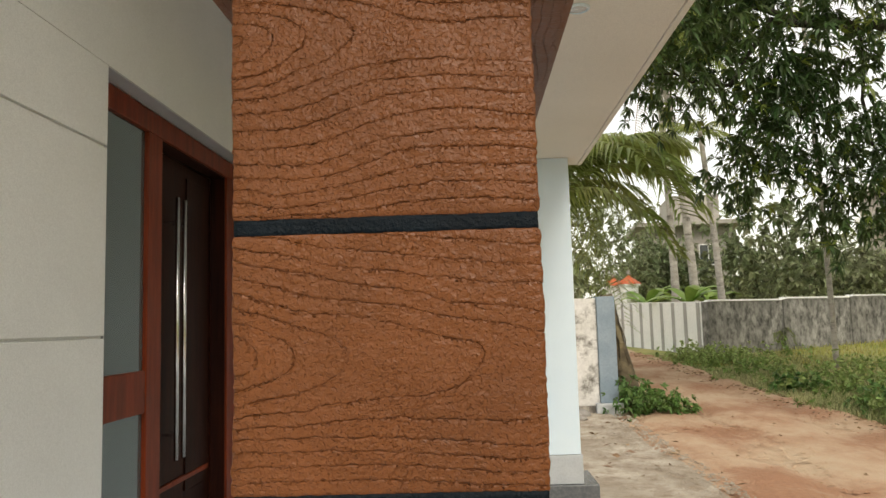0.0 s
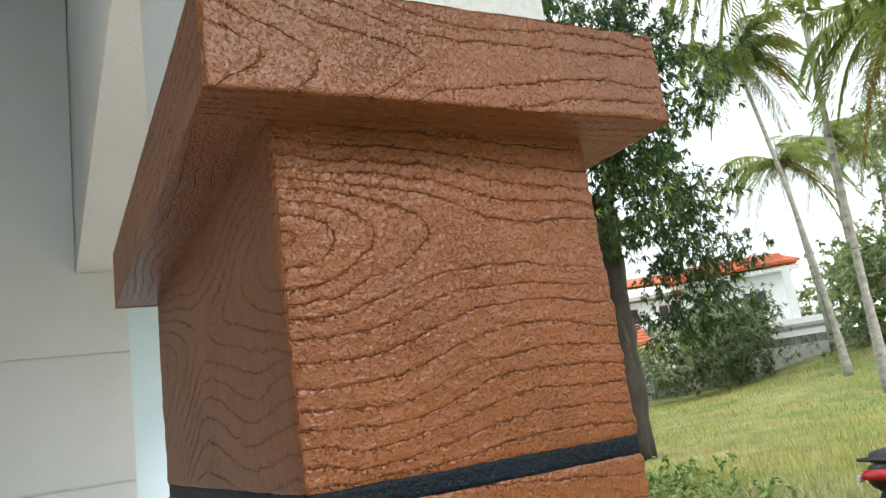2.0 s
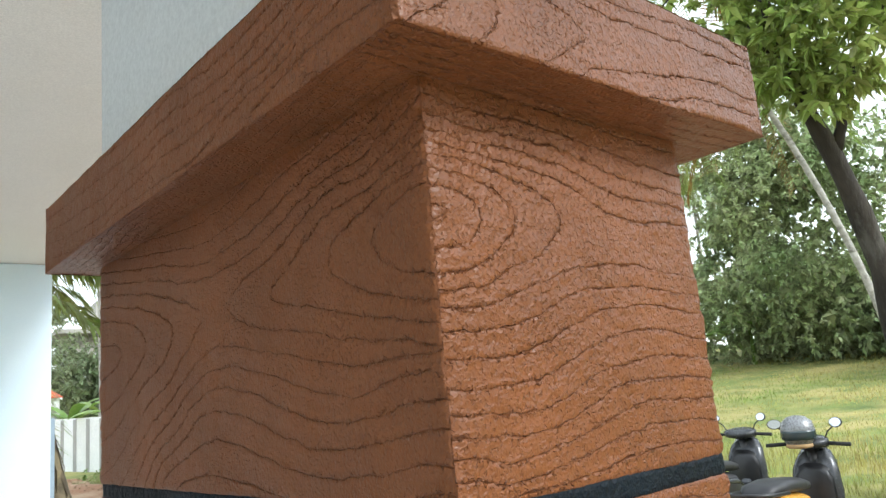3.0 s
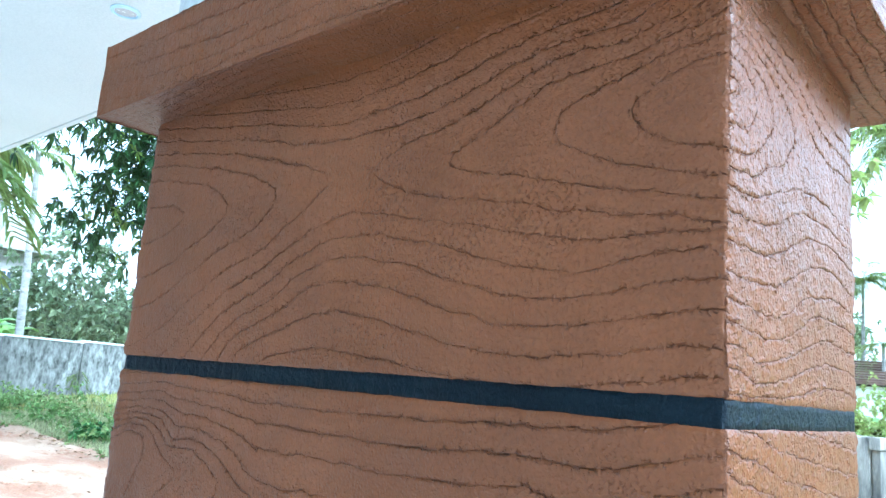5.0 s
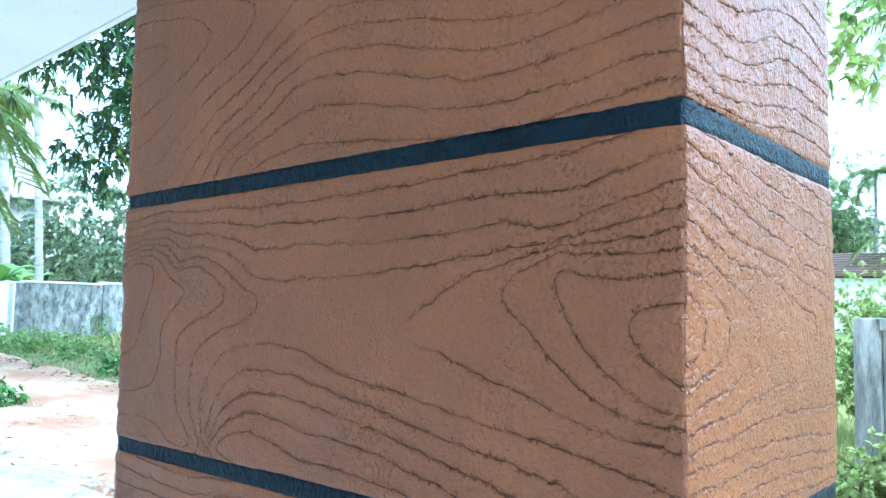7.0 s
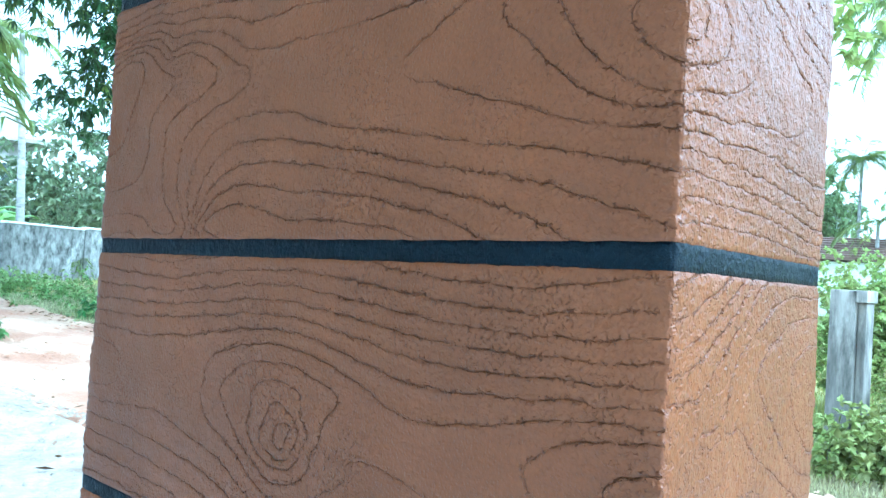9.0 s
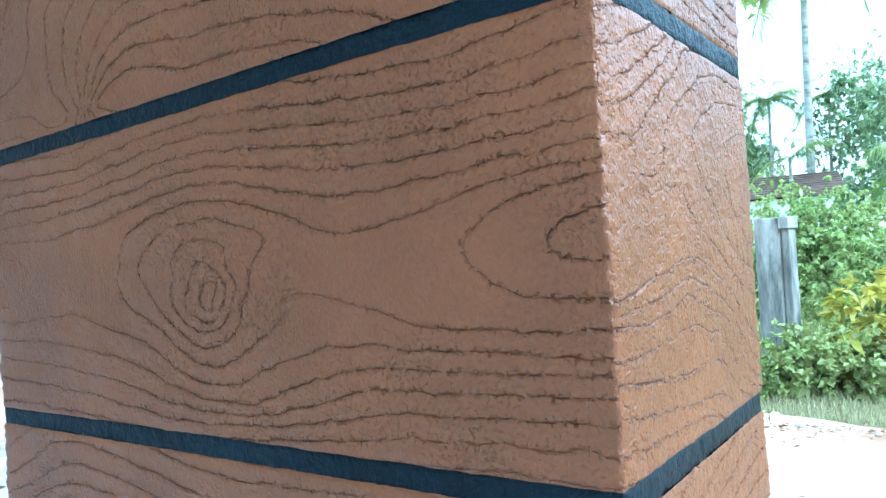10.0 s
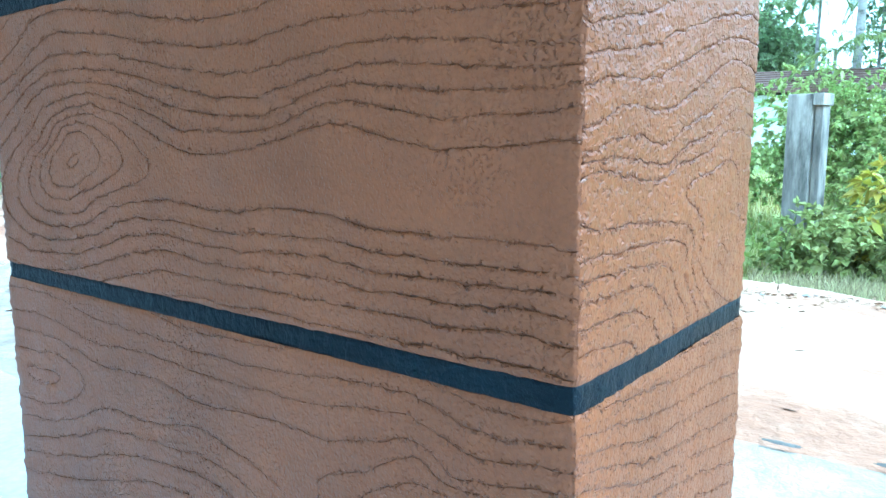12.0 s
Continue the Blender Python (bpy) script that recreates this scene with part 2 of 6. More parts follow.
M_HOUSEGREY = surf("grey_house_plaster", (0.33, 0.31, 0.28), (0.42, 0.40, 0.36), 1, 0.8, 0.3, 9, dist=0.01)
M_DARKWIN = plain("dark_window_pane", (0.03, 0.045, 0.05), 0.12, 0, 0.6)
M_BLUEPOST = surf("blue_grey_post_paint", (0.20, 0.27, 0.33), (0.26, 0.33, 0.39), 3, 0.6, 0.2, 40, dist=0.004)
M_STAINWHITE = surf("mouldy_white_plaster", (0.62, 0.61, 0.58), (0.72, 0.71, 0.69), 2, 0.85, 0.4, 30, stain=((0.13, 0.12, 0.10), 3.0, 0.35), dist=0.006)
M_OLDPOST = surf("old_concrete_post", (0.20, 0.18, 0.155), (0.47, 0.43, 0.37), 6, 0.9, 0.8, 50, stretch=(1, 1, 0.25), stain=((0.085, 0.08, 0.07), 8, 0.62), dist=0.006)
M_BLACKPL = surf("black_plastic", (0.012, 0.012, 0.013), (0.025, 0.025, 0.027), 10, 0.4, 0.1, 80)
M_SEAT = surf("black_seat_vinyl", (0.016, 0.016, 0.018), (0.03, 0.03, 0.033), 10, 0.5, 0.3, 120, dist=0.001)
M_GREYMET = surf("dark_grey_body_paint", (0.05, 0.052, 0.056), (0.075, 0.078, 0.083), 6, 0.25, 0.0, 60, metal=0.3)
M_YELLOWPAINT = surf("golden_yellow_body_paint", (0.62, 0.30, 0.05), (0.70, 0.36, 0.07), 6, 0.25, 0.0, 60)
M_SILVER = surf("silver_paint", (0.55, 0.56, 0.57), (0.65, 0.66, 0.67), 6, 0.25, 0.0, 60, metal=0.4)
M_REDLENS = plain("red_tail_lens", (0.45, 0.015, 0.015), 0.12, 0, 0.6)
M_MIRROR = plain("mirror_glass", (0.55, 0.57, 0.58), 0.05, 1.0)
M_RUBBER = surf("tyre_rubber", (0.014, 0.014, 0.014), (0.024, 0.024, 0.024), 20, 0.8, 0.2, 80)
M_DRYLEAF = surf("fallen_dry_leaves", (0.20, 0.125, 0.065), (0.38, 0.26, 0.15), 5, 0.8, 0.1, 40, vary=0.3)
M_ROTTEN = surf("rotting_palm_trunk", (0.06, 0.048, 0.03), (0.17, 0.135, 0.08), 5, 0.9, 0.9, 18, vary=0.3, dist=0.02)
M_HELMET = surf("grey_helmet_shell", (0.20, 0.205, 0.21), (0.26, 0.265, 0.27), 5, 0.28, 0.0, 60, metal=0.3)
M_STONE = surf("rubble_stone", (0.30, 0.28, 0.25), (0.42, 0.40, 0.36), 6, 0.9, 0.5, 40, vary=0.3, dist=0.006)
M_DARKPATCH = surf("dark_edge_patch", (0.085, 0.075, 0.06), (0.15, 0.135, 0.115), 20, 0.9, 0.6, 60, dist=0.004)
M_CLOTH = surf("tan_lining", (0.42, 0.27, 0.13), (0.50, 0.33, 0.17), 10, 0.8, 0.2, 90)


# ---- small helpers for building ----
def part(name, bm, material, parent=None, label="", smooth=False):
    me = bpy.data.meshes.new(name)
    bm.to_mesh(me)
    bm.free()
    if material:
        me.materials.append(material)
    if smooth:
        for f in me.polygons:
            f.use_smooth = True
    ob = new(name, me)
    if parent:
        ob.parent = parent
    if label:
        tagged(ob, label)
    return ob


def arrays(name, verts, faces, material, parent=None, label="", smooth=False, marks=None):
    """A mesh from numpy arrays of vertices and of equal-sized faces; marks: named values kept on the vertices."""
    me = bpy.data.meshes.new(name)
    verts, faces = np.asarray(verts, dtype=np.float32), np.asarray(faces, dtype=np.int32)
    k = faces.shape[1]
    me.vertices.add(len(verts))
    me.vertices.foreach_set("co", verts.ravel())
    me.loops.add(faces.size)
    me.loops.foreach_set("vertex_index", faces.ravel())
    me.polygons.add(len(faces))
    me.polygons.foreach_set("loop_start", np.arange(0, faces.size, k, dtype=np.int32))
    me.polygons.foreach_set("loop_total", np.full(len(faces), k, dtype=np.int32))
    if smooth:
        me.polygons.foreach_set("use_smooth", np.ones(len(faces), dtype=bool))
    me.update(calc_edges=True)
    for key, values in (marks or {}).items():
        me.attributes.new(key, "FLOAT", "POINT").data.foreach_set("value", np.asarray(values, dtype=np.float32).ravel())
    me.materials.append(material)
    ob = new(name, me)
    if parent:
        ob.parent = parent
    if label:
        tagged(ob, label)
    return ob


def thing(name, label, category, at=(0, 0, 0), rz=0.0, group="", kind=""):
    ob = new(name)
    ob.matrix_basis = pose(*at, 0, 0, rz)
    return tagged(ob, label, category, group, kind)


def add_box(bm, lo, hi, bevel=0.0):
    lo, hi = Vector(lo), Vector(hi)
    vs = bmesh.ops.create_cube(bm, size=1.0, matrix=Matrix.Translation((lo + hi) / 2) @ Matrix.Diagonal((*(hi - lo), 1)))["verts"]
    if bevel:
        es = list({e for v in vs for e in v.link_edges})
        bmesh.ops.bevel(bm, geom=es, offset=bevel, segments=2, affect="EDGES", profile=0.6)
    return vs


def box(lo, hi, bevel=0.0):
    bm = bmesh.new()
    add_box(bm, lo, hi, bevel)
    return bm


def tube(points, radii, sides=10, cap=True):
    """A tapered tube along points."""
    bm = bmesh.new()
    rings, up = [], Vector((0, 0, 1))
    pts = [Vector(p) for p in points]
    for i, p in enumerate(pts):
        d = (pts[min(i + 1, len(pts) - 1)] - pts[max(i - 1, 0)]).normalized()
        a = d.cross(up if abs(d.z) < 0.95 else Vector((1, 0, 0))).normalized()
        b = d.cross(a).normalized()
        rings.append([bm.verts.new(p + radii[i] * (math.cos(2 * math.pi * k / sides) * a + math.sin(2 * math.pi * k / sides) * b)) for k in range(sides)])
    for r0, r1 in zip(rings, rings[1:]):
        for k in range(sides):
            bm.faces.new((r0[k], r0[(k + 1) % sides], r1[(k + 1) % sides], r1[k]))
    if cap:
        bm.faces.new(rings[0])
        bm.faces.new(rings[-1][::-1])
    bmesh.ops.recalc_face_normals(bm, faces=bm.faces)
    return bm


def lathe(profile, sides=20):
    bm = bmesh.new()
    rings = [[bm.verts.new((r * math.cos(2 * math.pi * k / sides), r * math.sin(2 * math.pi * k / sides), z)) for k in range(sides)] for r, z in profile]
    for r0, r1 in zip(rings, rings[1:]):
        for k in range(sides):
            bm.faces.new((r0[k], r0[(k + 1) % sides], r1[(k + 1) % sides], r1[k]))
    bm.faces.new(rings[0][::-1])
    bm.faces.new(rings[-1])
    bmesh.ops.recalc_face_normals(bm, faces=bm.faces)
    return bm


def sm(x, a, b):
    t = np.clip((np.asarray(x, dtype=float) - a) / (b - a), 0, 1)
    return t * t * (3 - 2 * t)


def value_noise(u, v, scale, seed):
    """Smooth noise about 0, on a plane, size of a patch 1 / scale."""
    g = np.random.RandomState(seed).rand(97, 89) * 2 - 1
    a, b = np.asarray(u) * scale + 500.0, np.asarray(v) * scale + 500.0
    i, j = np.floor(a).astype(int), np.floor(b).astype(int)
    fa, fb = a - i, b - j
    fa, fb = fa * fa * (3 - 2 * fa), fb * fb * (3 - 2 * fb)
    return ((g[i % 97, j % 89] * (1 - fa) + g[(i + 1) % 97, j % 89] * fa) * (1 - fb)
            + (g[i % 97, (j + 1) % 89] * (1 - fa) + g[(i + 1) % 97, (j + 1) % 89] * fa) * fb)


# ---- ground, road, apron ----
def ground_z(x, y):
    x, y = np.asarray(x, dtype=float), np.asarray(y, dtype=float)
    r, az = np.hypot(x, y), np.degrees(np.arctan2(x, y))
    z = -0.35 + 0.025 * np.clip(r - 8, 0, 40) * sm(y, -6, 2)
    z = z + 0.085 * np.clip(np.minimum(r, 46) - 22, 0, 30) * sm(az, 44, 60) * (1 - sm(az, 70, 90)) * sm(y, -4, 2)
    return z


def sheet(name, xs, ys, lift, material, rough_z=0.0, seed=3, edge=0.0, ruts=0.0):
    gx, gy = np.meshgrid(xs, ys, indexing="ij")
    if edge:
        wob = edge * value_noise(gx * 0 + 1.7, gy, 0.9, seed + 1)
        gx = gx + wob * np.where(np.arange(len(xs)) == len(xs) - 1, 1.0, np.where(np.arange(len(xs)) == 0, 0.6, 0.0))[:, None]
    if ruts:
        gx = gx + 0.045 * np.clip(gy, 0, 9) * sm(gx, 3.0, 4.5)
    gz = ground_z(gx, gy) + lift
    if ruts:
        gz = gz + 0.045 * sm(gx, 2.2, 2.7)
    if rough_z:
        gz = gz + rough_z * (value_noise(gx, gy, 0.8, seed) + 0.5 * value_noise(gx, gy, 2.3, seed + 7))
    if ruts:     # two wheel tracks with a crown between them, and small lumps
        mid = 3.6 + 0.03 * np.clip(gy, 0, 9) + 0.15 * value_noise(gx * 0 + 0.3, gy, 0.25, seed + 2)
        gz = gz - ruts * (np.exp(-((gx - mid - 0.62) / 0.24) ** 2) + np.exp(-((gx - mid + 0.62) / 0.24) ** 2))
        gz = gz + 0.35 * ruts * value_noise(gx, gy, 5.0, seed + 3) + 0.2 * ruts * value_noise(gx, gy, 11.0, seed + 4)
    v = np.stack([gx, gy, gz], -1).reshape(-1, 3)
    nx, ny = len(xs), len(ys)
    idx = np.arange(nx * ny).reshape(nx, ny)
    f = np.stack([idx[:-1, :-1], idx[1:, :-1], idx[1:, 1:], idx[:-1, 1:]], -1).reshape(-1, 4)
    return arrays(name, v, f, material, smooth=True)


far_lines = np.concatenate([[-900, -400, -200, -120], np.arange(-80, 100, 2.0), [120, 200, 400, 900]])
tagged(sheet("ground", far_lines, far_lines, -0.05, M_SOIL), "grassy soil ground rising gently to the trees", "ground", kind="structure")
tagged(sheet("road", np.linspace(1.9, 4.68, 37), np.arange(-30, 60, 0.25), 0.02, M_ROAD, 0.03, 5, 0.25, ruts=0.05),
       "red dirt road with worn wheel tracks", "road", kind="structure")
tagged(sheet("pavement", np.linspace(0.3, 2.12, 9), np.arange(-12, 11.2, 0.25), 0.06, M_CONC, 0.006, 9, 0.07),
       "worn concrete apron beside the porch", "pavement", kind="structure")

# ---- porch and house ----
XW = -1.14          # outer face of the house wall
Y0, Y1 = 2.09, 3.83  # door opening
ZB = 2.256          # underside of the beam
tagged(part("floor", box((XW - 0.3, -4.0, -0.40), (0.62, 4.7, 0.0), 0.006), M_FLOOR), "pale bluish polished floor tiles of the porch", "floor", kind="structure")
wall = thing("wall_west", "white painted wall with recessed horizontal grooves", "wall", kind="structure")
GROOVES = [0.40, 1.10, 1.80]
ZC = 3.90           # porch ceiling
YR = -0.12          # the roof's near edge
YE = -1.0           # the eave's near end; unseen part added to shade the column's top
GH = 0.010


def grooved(axis, a, b, face, thick, z0, z1, out, at=GROOVES, bev=0.003):
    """A wall from a to b along an axis, its outer face at face, cut into courses by grooves. out: the sign of the outward normal."""
    bm = bmesh.new()
    lev = [z0] + [g for g in at if z0 < g < z1] + [z1]
    for k, (lo, hi) in enumerate(zip(lev, lev[1:])):
        lo2, hi2 = lo + (GH / 2 if k else 0), hi - (GH / 2 if k < len(lev) - 2 else 0)
        c = sorted((face, face - out * thick))
        p, q = ((c[0], a, lo2), (c[1], b, hi2)) if axis == "y" else ((a, c[0], lo2), (b, c[1], hi2))
        add_box(bm, p, q, bev)
        if k:
            c = sorted((face - out * 0.012, face - out * thick))
            p, q = ((c[0], a, lo - GH), (c[1], b, lo + GH)) if axis == "y" else ((a, c[0], lo - GH), (b, c[1], lo + GH))
            add_box(bm, p, q)
    return bm


part("wall_panel", grooved("y", -4.0, Y0, XW, 0.24, 0.0, 2.11, 1), M_WHITE, wall)
part("wall_panel", grooved("y", Y1, 4.56, XW, 0.24, 0.0, 2.11, 1), M_WHITE, wall)
part("wall_panel", grooved("y", -4.0, 4.56, XW, 0.24, 2.112, ZC, 1), M_WHITE, wall)
end = thing("wall_north", "white painted end wall of the porch with grooves", "wall", kind="structure")
part("wall_panel", grooved("x", XW + 0.002, 0.028, 3.93, 0.24, 0.0, ZC, -1, [0.44, 1.14, 1.81], 0.0), M_WHITE, end)
part("wall_panel", grooved("x", 0.028, 0.28, 3.93, 0.24, 0.0, ZB - 0.002, -1, [0.44, 1.14, 1.81], 0.0), M_WHITE, end)
tagged(part("junction_cover", box((-0.66, 3.922, 2.48), (-0.53, 3.929, 2.60), 0.002), M_COVER), "square pale grey junction box cover on the white wall", "cover plate")

tagged(part("ceiling", box((XW - 0.5, YR, ZC + 0.002), (0.27, 4.9, ZC + 0.15)), M_WHITE), "white painted porch ceiling", "ceiling", kind="structure")
beam = thing("beam", "white painted porch beam with projecting slab", "beam", kind="structure")
part("eave_slab", box((0.03, YE, ZB), (1.0, 4.9, 2.40), 0.004), M_EAVE, beam)
part("upstand_wall", box((0.033, YE + 0.002, 2.402), (0.27, 4.9, ZC), 0.0), M_WHITE, beam)
part("drip_edge", box((1.002, YE, ZB - 0.005), (1.03, 4.9, 2.42), 0.004), M_EAVE, beam)
backwall = thing("wall_south", "plain white wall closing the house", "wall", kind="structure")
part("wall_panel", box((-5.0, -4.25, -0.35), (XW, -4.01, ZC + 0.15)), M_WHITE, backwall)
part("wall_panel", box((-5.0, -4.01, -0.35), (-4.81, 4.9, ZC + 0.15)), M_WHITE, backwall)
tagged(part("roof_slab", box((-5.0, -4.25, ZC + 0.155), (XW + 0.1, YR - 0.002, ZC + 0.28)), M_WHITE), "flat white concrete roof slab over the house", "roof", kind="structure")
roof = tagged(part("roof_slab", box((-5.0, YR, ZC + 0.155), (0.30, 4.92, ZC + 0.28)), M_WHITE), "flat white concrete roof slab", "roof", kind="structure")

# white end pillar on its plinth
pil = thing("white_pillar", "white painted square pillar with grey tile skirting", "pillar", (0.635, 4.86, 0))
part("shaft", box((-0.32, -0.23, 0.205), (0.265, 0.2, ZB - 0.002), 0.006), M_WHITE2, pil)
part("skirting", box((-0.33, -0.24, 0.012), (0.275, 0.21, 0.203), 0.004), M_GREYSKIRT, pil, "grey tile skirting")
part("plinth", box((-0.36, -0.27, -0.40), (0.375, 0.24, 0.010), 0.006), M_GRANITE, pil, "dark grey stone plinth")

# recessed downlight in the eave
dl = thing("downlight", "round white recessed downlight in the soffit", "light", (0.61, 2.09, ZB))
part("trim_ring", lathe([(0.045, -0.001), (0.045, -0.006), (0.036, -0.010), (0.034, -0.004)], 28), M_WHITE2, dl, "white metal ring")
part("lens", lathe([(0.002, -0.002), (0.033, -0.003), (0.033, -0.005), (0.002, -0.006)], 24), M_SILVER, dl)

# ---- front door with glazed sidelight ----
XF = XW - 0.075
door = thing("door_1", "red-brown wooden front door frame with glazed sidelight", "door", (XF, 0, 0), kind="structure")
FT = 2.10


def rail(lo, hi, m=M_TEAK, name="frame_rail", label="", par=None, bev=0.006):
    return part(name, box(lo, hi, bev), m, par or door, label)


rail((-0.10, Y0 + 0.003, FT - 0.10), (0, Y1 - 0.003, FT))                  # head
rail((-0.10, Y0 + 0.003, 0.0), (0, Y0 + 0.06, FT - 0.101))                  # jamb by the wall
rail((-0.10, 2.615, 0.0), (0, 2.765, FT - 0.101))                          # mullion
rail((-0.10, 3.67, 0.0), (0, Y1 - 0.003, FT - 0.101))                     # far jamb
rail((-0.095, Y0 + 0.061, 0.77), (-0.005, 2.614, 0.95))                   # sidelight rail
rail((-0.095, Y0 + 0.061, 0.0), (-0.005, 2.614, 0.14))
for lo, hi in ((0.141, 0.769), (0.951, FT - 0.102)):
    g = part("pane", box((-0.024, Y0 + 0.062, lo), (-0.018, 2.613, hi)), M_GLASS, door, "grey tinted glass pane")
    g.visible_shadow = False
# Dark strips on jamb and head: the frame's inner shade put into colour.
part("door_stop", box((-0.094, 3.661, 0.002), (-0.012, 3.6685, FT - 0.110), 0.001), M_TEAKDARK, door, "dark strip for the shade inside the door frame")
part("door_stop", box((-0.094, 2.767, FT - 0.109), (-0.012, 3.6685, FT - 0.1015), 0.001), M_TEAKDARK, door)
leaf = part("door_leaf", box((-0.140, 2.767, 0.01), (-0.095, 3.659, FT - 0.111), 0.004), M_TEAKDARK, door, "dark brown wooden door leaf")
for k, (ya, yb) in enumerate(((2.82, 2.98), (3.28, 3.60))):
    part("raised_panel", box((-0.094, ya, 0.30), (-0.086, yb, 1.92), 0.006), M_TEAKDARK, leaf)
part("bottom_moulding", box((-0.094, 2.80, 0.36), (-0.078, 3.60, 0.385), 0.004), M_TEAK, leaf)
for y in (3.02, 3.11):
    h = part("door_handle", tube([(-0.03, y, 0.50), (-0.03, y, 1.77)], [0.011, 0.011], 14), M_STEEL, leaf, "long brushed steel pull bar", True)
    for z in (0.62, 1.65):
        part("standoff", tube([(-0.096, y, z), (-0.03, y, z)], [0.007, 0.007], 8), M_STEEL, leaf)
lining = thing("reveal", "grey painted plaster reveal round the front door", "reveal", kind="structure")
part("reveal_face", box((XF + 0.002, Y1 - 0.004, 0.0), (XW - 0.002, Y1 + 0.002, 2.11)), M_REVEAL, lining)
part("reveal_face", box((XF + 0.002, Y0 - 0.002, 0.0), (XW - 0.002, Y0 + 0.004, 2.11)), M_REVEAL, lining)
part("reveal_face", box((XF + 0.002, Y0 + 0.004, 2.106), (XW - 0.002, Y1 - 0.004, 2.114)), M_REVEAL, lining)
# a dim hall behind the glass, its dimness put into the plaster colour
hall = thing("hall_room", "dim plastered hall behind the door glass", "room", kind="structure")
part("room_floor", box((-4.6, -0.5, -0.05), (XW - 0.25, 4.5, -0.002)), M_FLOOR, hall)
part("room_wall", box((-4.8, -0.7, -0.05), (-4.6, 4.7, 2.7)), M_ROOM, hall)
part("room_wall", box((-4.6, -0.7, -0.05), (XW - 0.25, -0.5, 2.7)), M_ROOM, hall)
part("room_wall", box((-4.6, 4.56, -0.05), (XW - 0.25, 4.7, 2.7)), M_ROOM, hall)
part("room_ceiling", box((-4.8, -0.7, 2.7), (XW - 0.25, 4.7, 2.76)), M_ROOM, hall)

# ---- the brown column ----
W, D = 0.24, 0.54
BANDS = [(1.200, 0.0), (0.992, 0.018), (0.7735, 0.0), (0.560, -0.004), (0.345, 0.0), (0.130, 0.0)]   # upper edge at the corner, fall along the long face
BH = 0.0125
CAPZ = 1.416
# wood grain. On the upper sections the lines are the contours of a smooth field that swells to a hill at each knot: its heights
# (height, places where it is reached), a line at every whole height. u runs from the corner along the face, v up from the section's lower edge
GRAIN_LONG_0 = [(0, (0.250, 0.012), (0.002, 0.009)),
    (1, (0.360, 0.009), (0.097, 0.014), (0.002, 0.022)),
    (2, (0.409, 0.218), (0.291, 0.053)),
    (3, (0.491, 0.217), (0.149, 0.204), (0.399, 0.011), (0.330, 0.048), (0.002, 0.053)),
    (4, (0.267, 0.171), (0.127, 0.192), (0.258, 0.089), (0.067, 0.059), (0.002, 0.062)),
    (5, (0.254, 0.159), (0.170, 0.168), (0.070, 0.187), (0.459, 0.009), (0.001, 0.074)),
    (6, (0.087, 0.179), (0.123, 0.100), (0.000, 0.076), (0.349, 0.085)),
    (7, (0.052, 0.169), (0.166, 0.125), (0.000, 0.087), (0.344, 0.133), (0.412, 0.086), (0.540, 0.038)),
    (8, (0.520, 0.158)),
    (9, (0.027, 0.156), (0.000, 0.113), (0.467, 0.121))]
GRAIN_SHORT_0 = [(-4, (0.051, 0.002), (0.165, 0.012)),
    (-3, (0.051, 0.008)),
    (-2, (0.007, 0.024), (0.072, 0.022)),
    (-1, (0.145, 0.052), (0.236, 0.049)),
    (0, (0.006, 0.044), (0.072, 0.044), (0.146, 0.063), (0.237, 0.063)),
    (1, (0.128, 0.078), (0.238, 0.075)),
    (2, (0.005, 0.196), (0.239, 0.177), (0.186, 0.098), (0.240, 0.093)),
    (3, (0.023, 0.186), (0.136, 0.173), (0.066, 0.091), (0.118, 0.108)),
    (4, (0.112, 0.169), (0.237, 0.154), (0.004, 0.095), (0.130, 0.122), (0.187, 0.121), (0.238, 0.118)),
    (5, (0.016, 0.174), (0.097, 0.146), (0.052, 0.115)),
    (6, (0.034, 0.164), (0.023, 0.115)),
    (7, (0.016, 0.157), (0.035, 0.143), (0.016, 0.127)),
    (8, (0.012, 0.146))]
GRAIN_SHORT_1 = [(-1, (0.001, 0.008)),
    (0, (0.050, 0.190), (0.235, 0.167), (0.124, 0.021), (0.233, 0.015)),
    (1, (0.001, 0.187), (0.084, 0.171), (0.170, 0.159), (0.234, 0.154)),
    (2, (0.001, 0.177), (0.067, 0.163), (0.170, 0.141), (0.238, 0.131), (0.001, 0.040), (0.125, 0.041), (0.234, 0.033)),
    (3, (0.001, 0.165), (0.058, 0.148), (0.153, 0.133), (0.237, 0.118), (0.019, 0.050), (0.125, 0.056)),
    (3.5, (0.211, 0.091)),
    (4, (0.101, 0.131), (0.188, 0.109), (0.192, 0.096), (0.142, 0.071), (0.014, 0.059)),
    (5, (0.089, 0.098), (0.049, 0.074), (0.006, 0.066)),
    (6, (0.014, 0.127), (0.048, 0.104), (0.014, 0.081)),
    (7, (0.010, 0.117), (0.010, 0.090))]
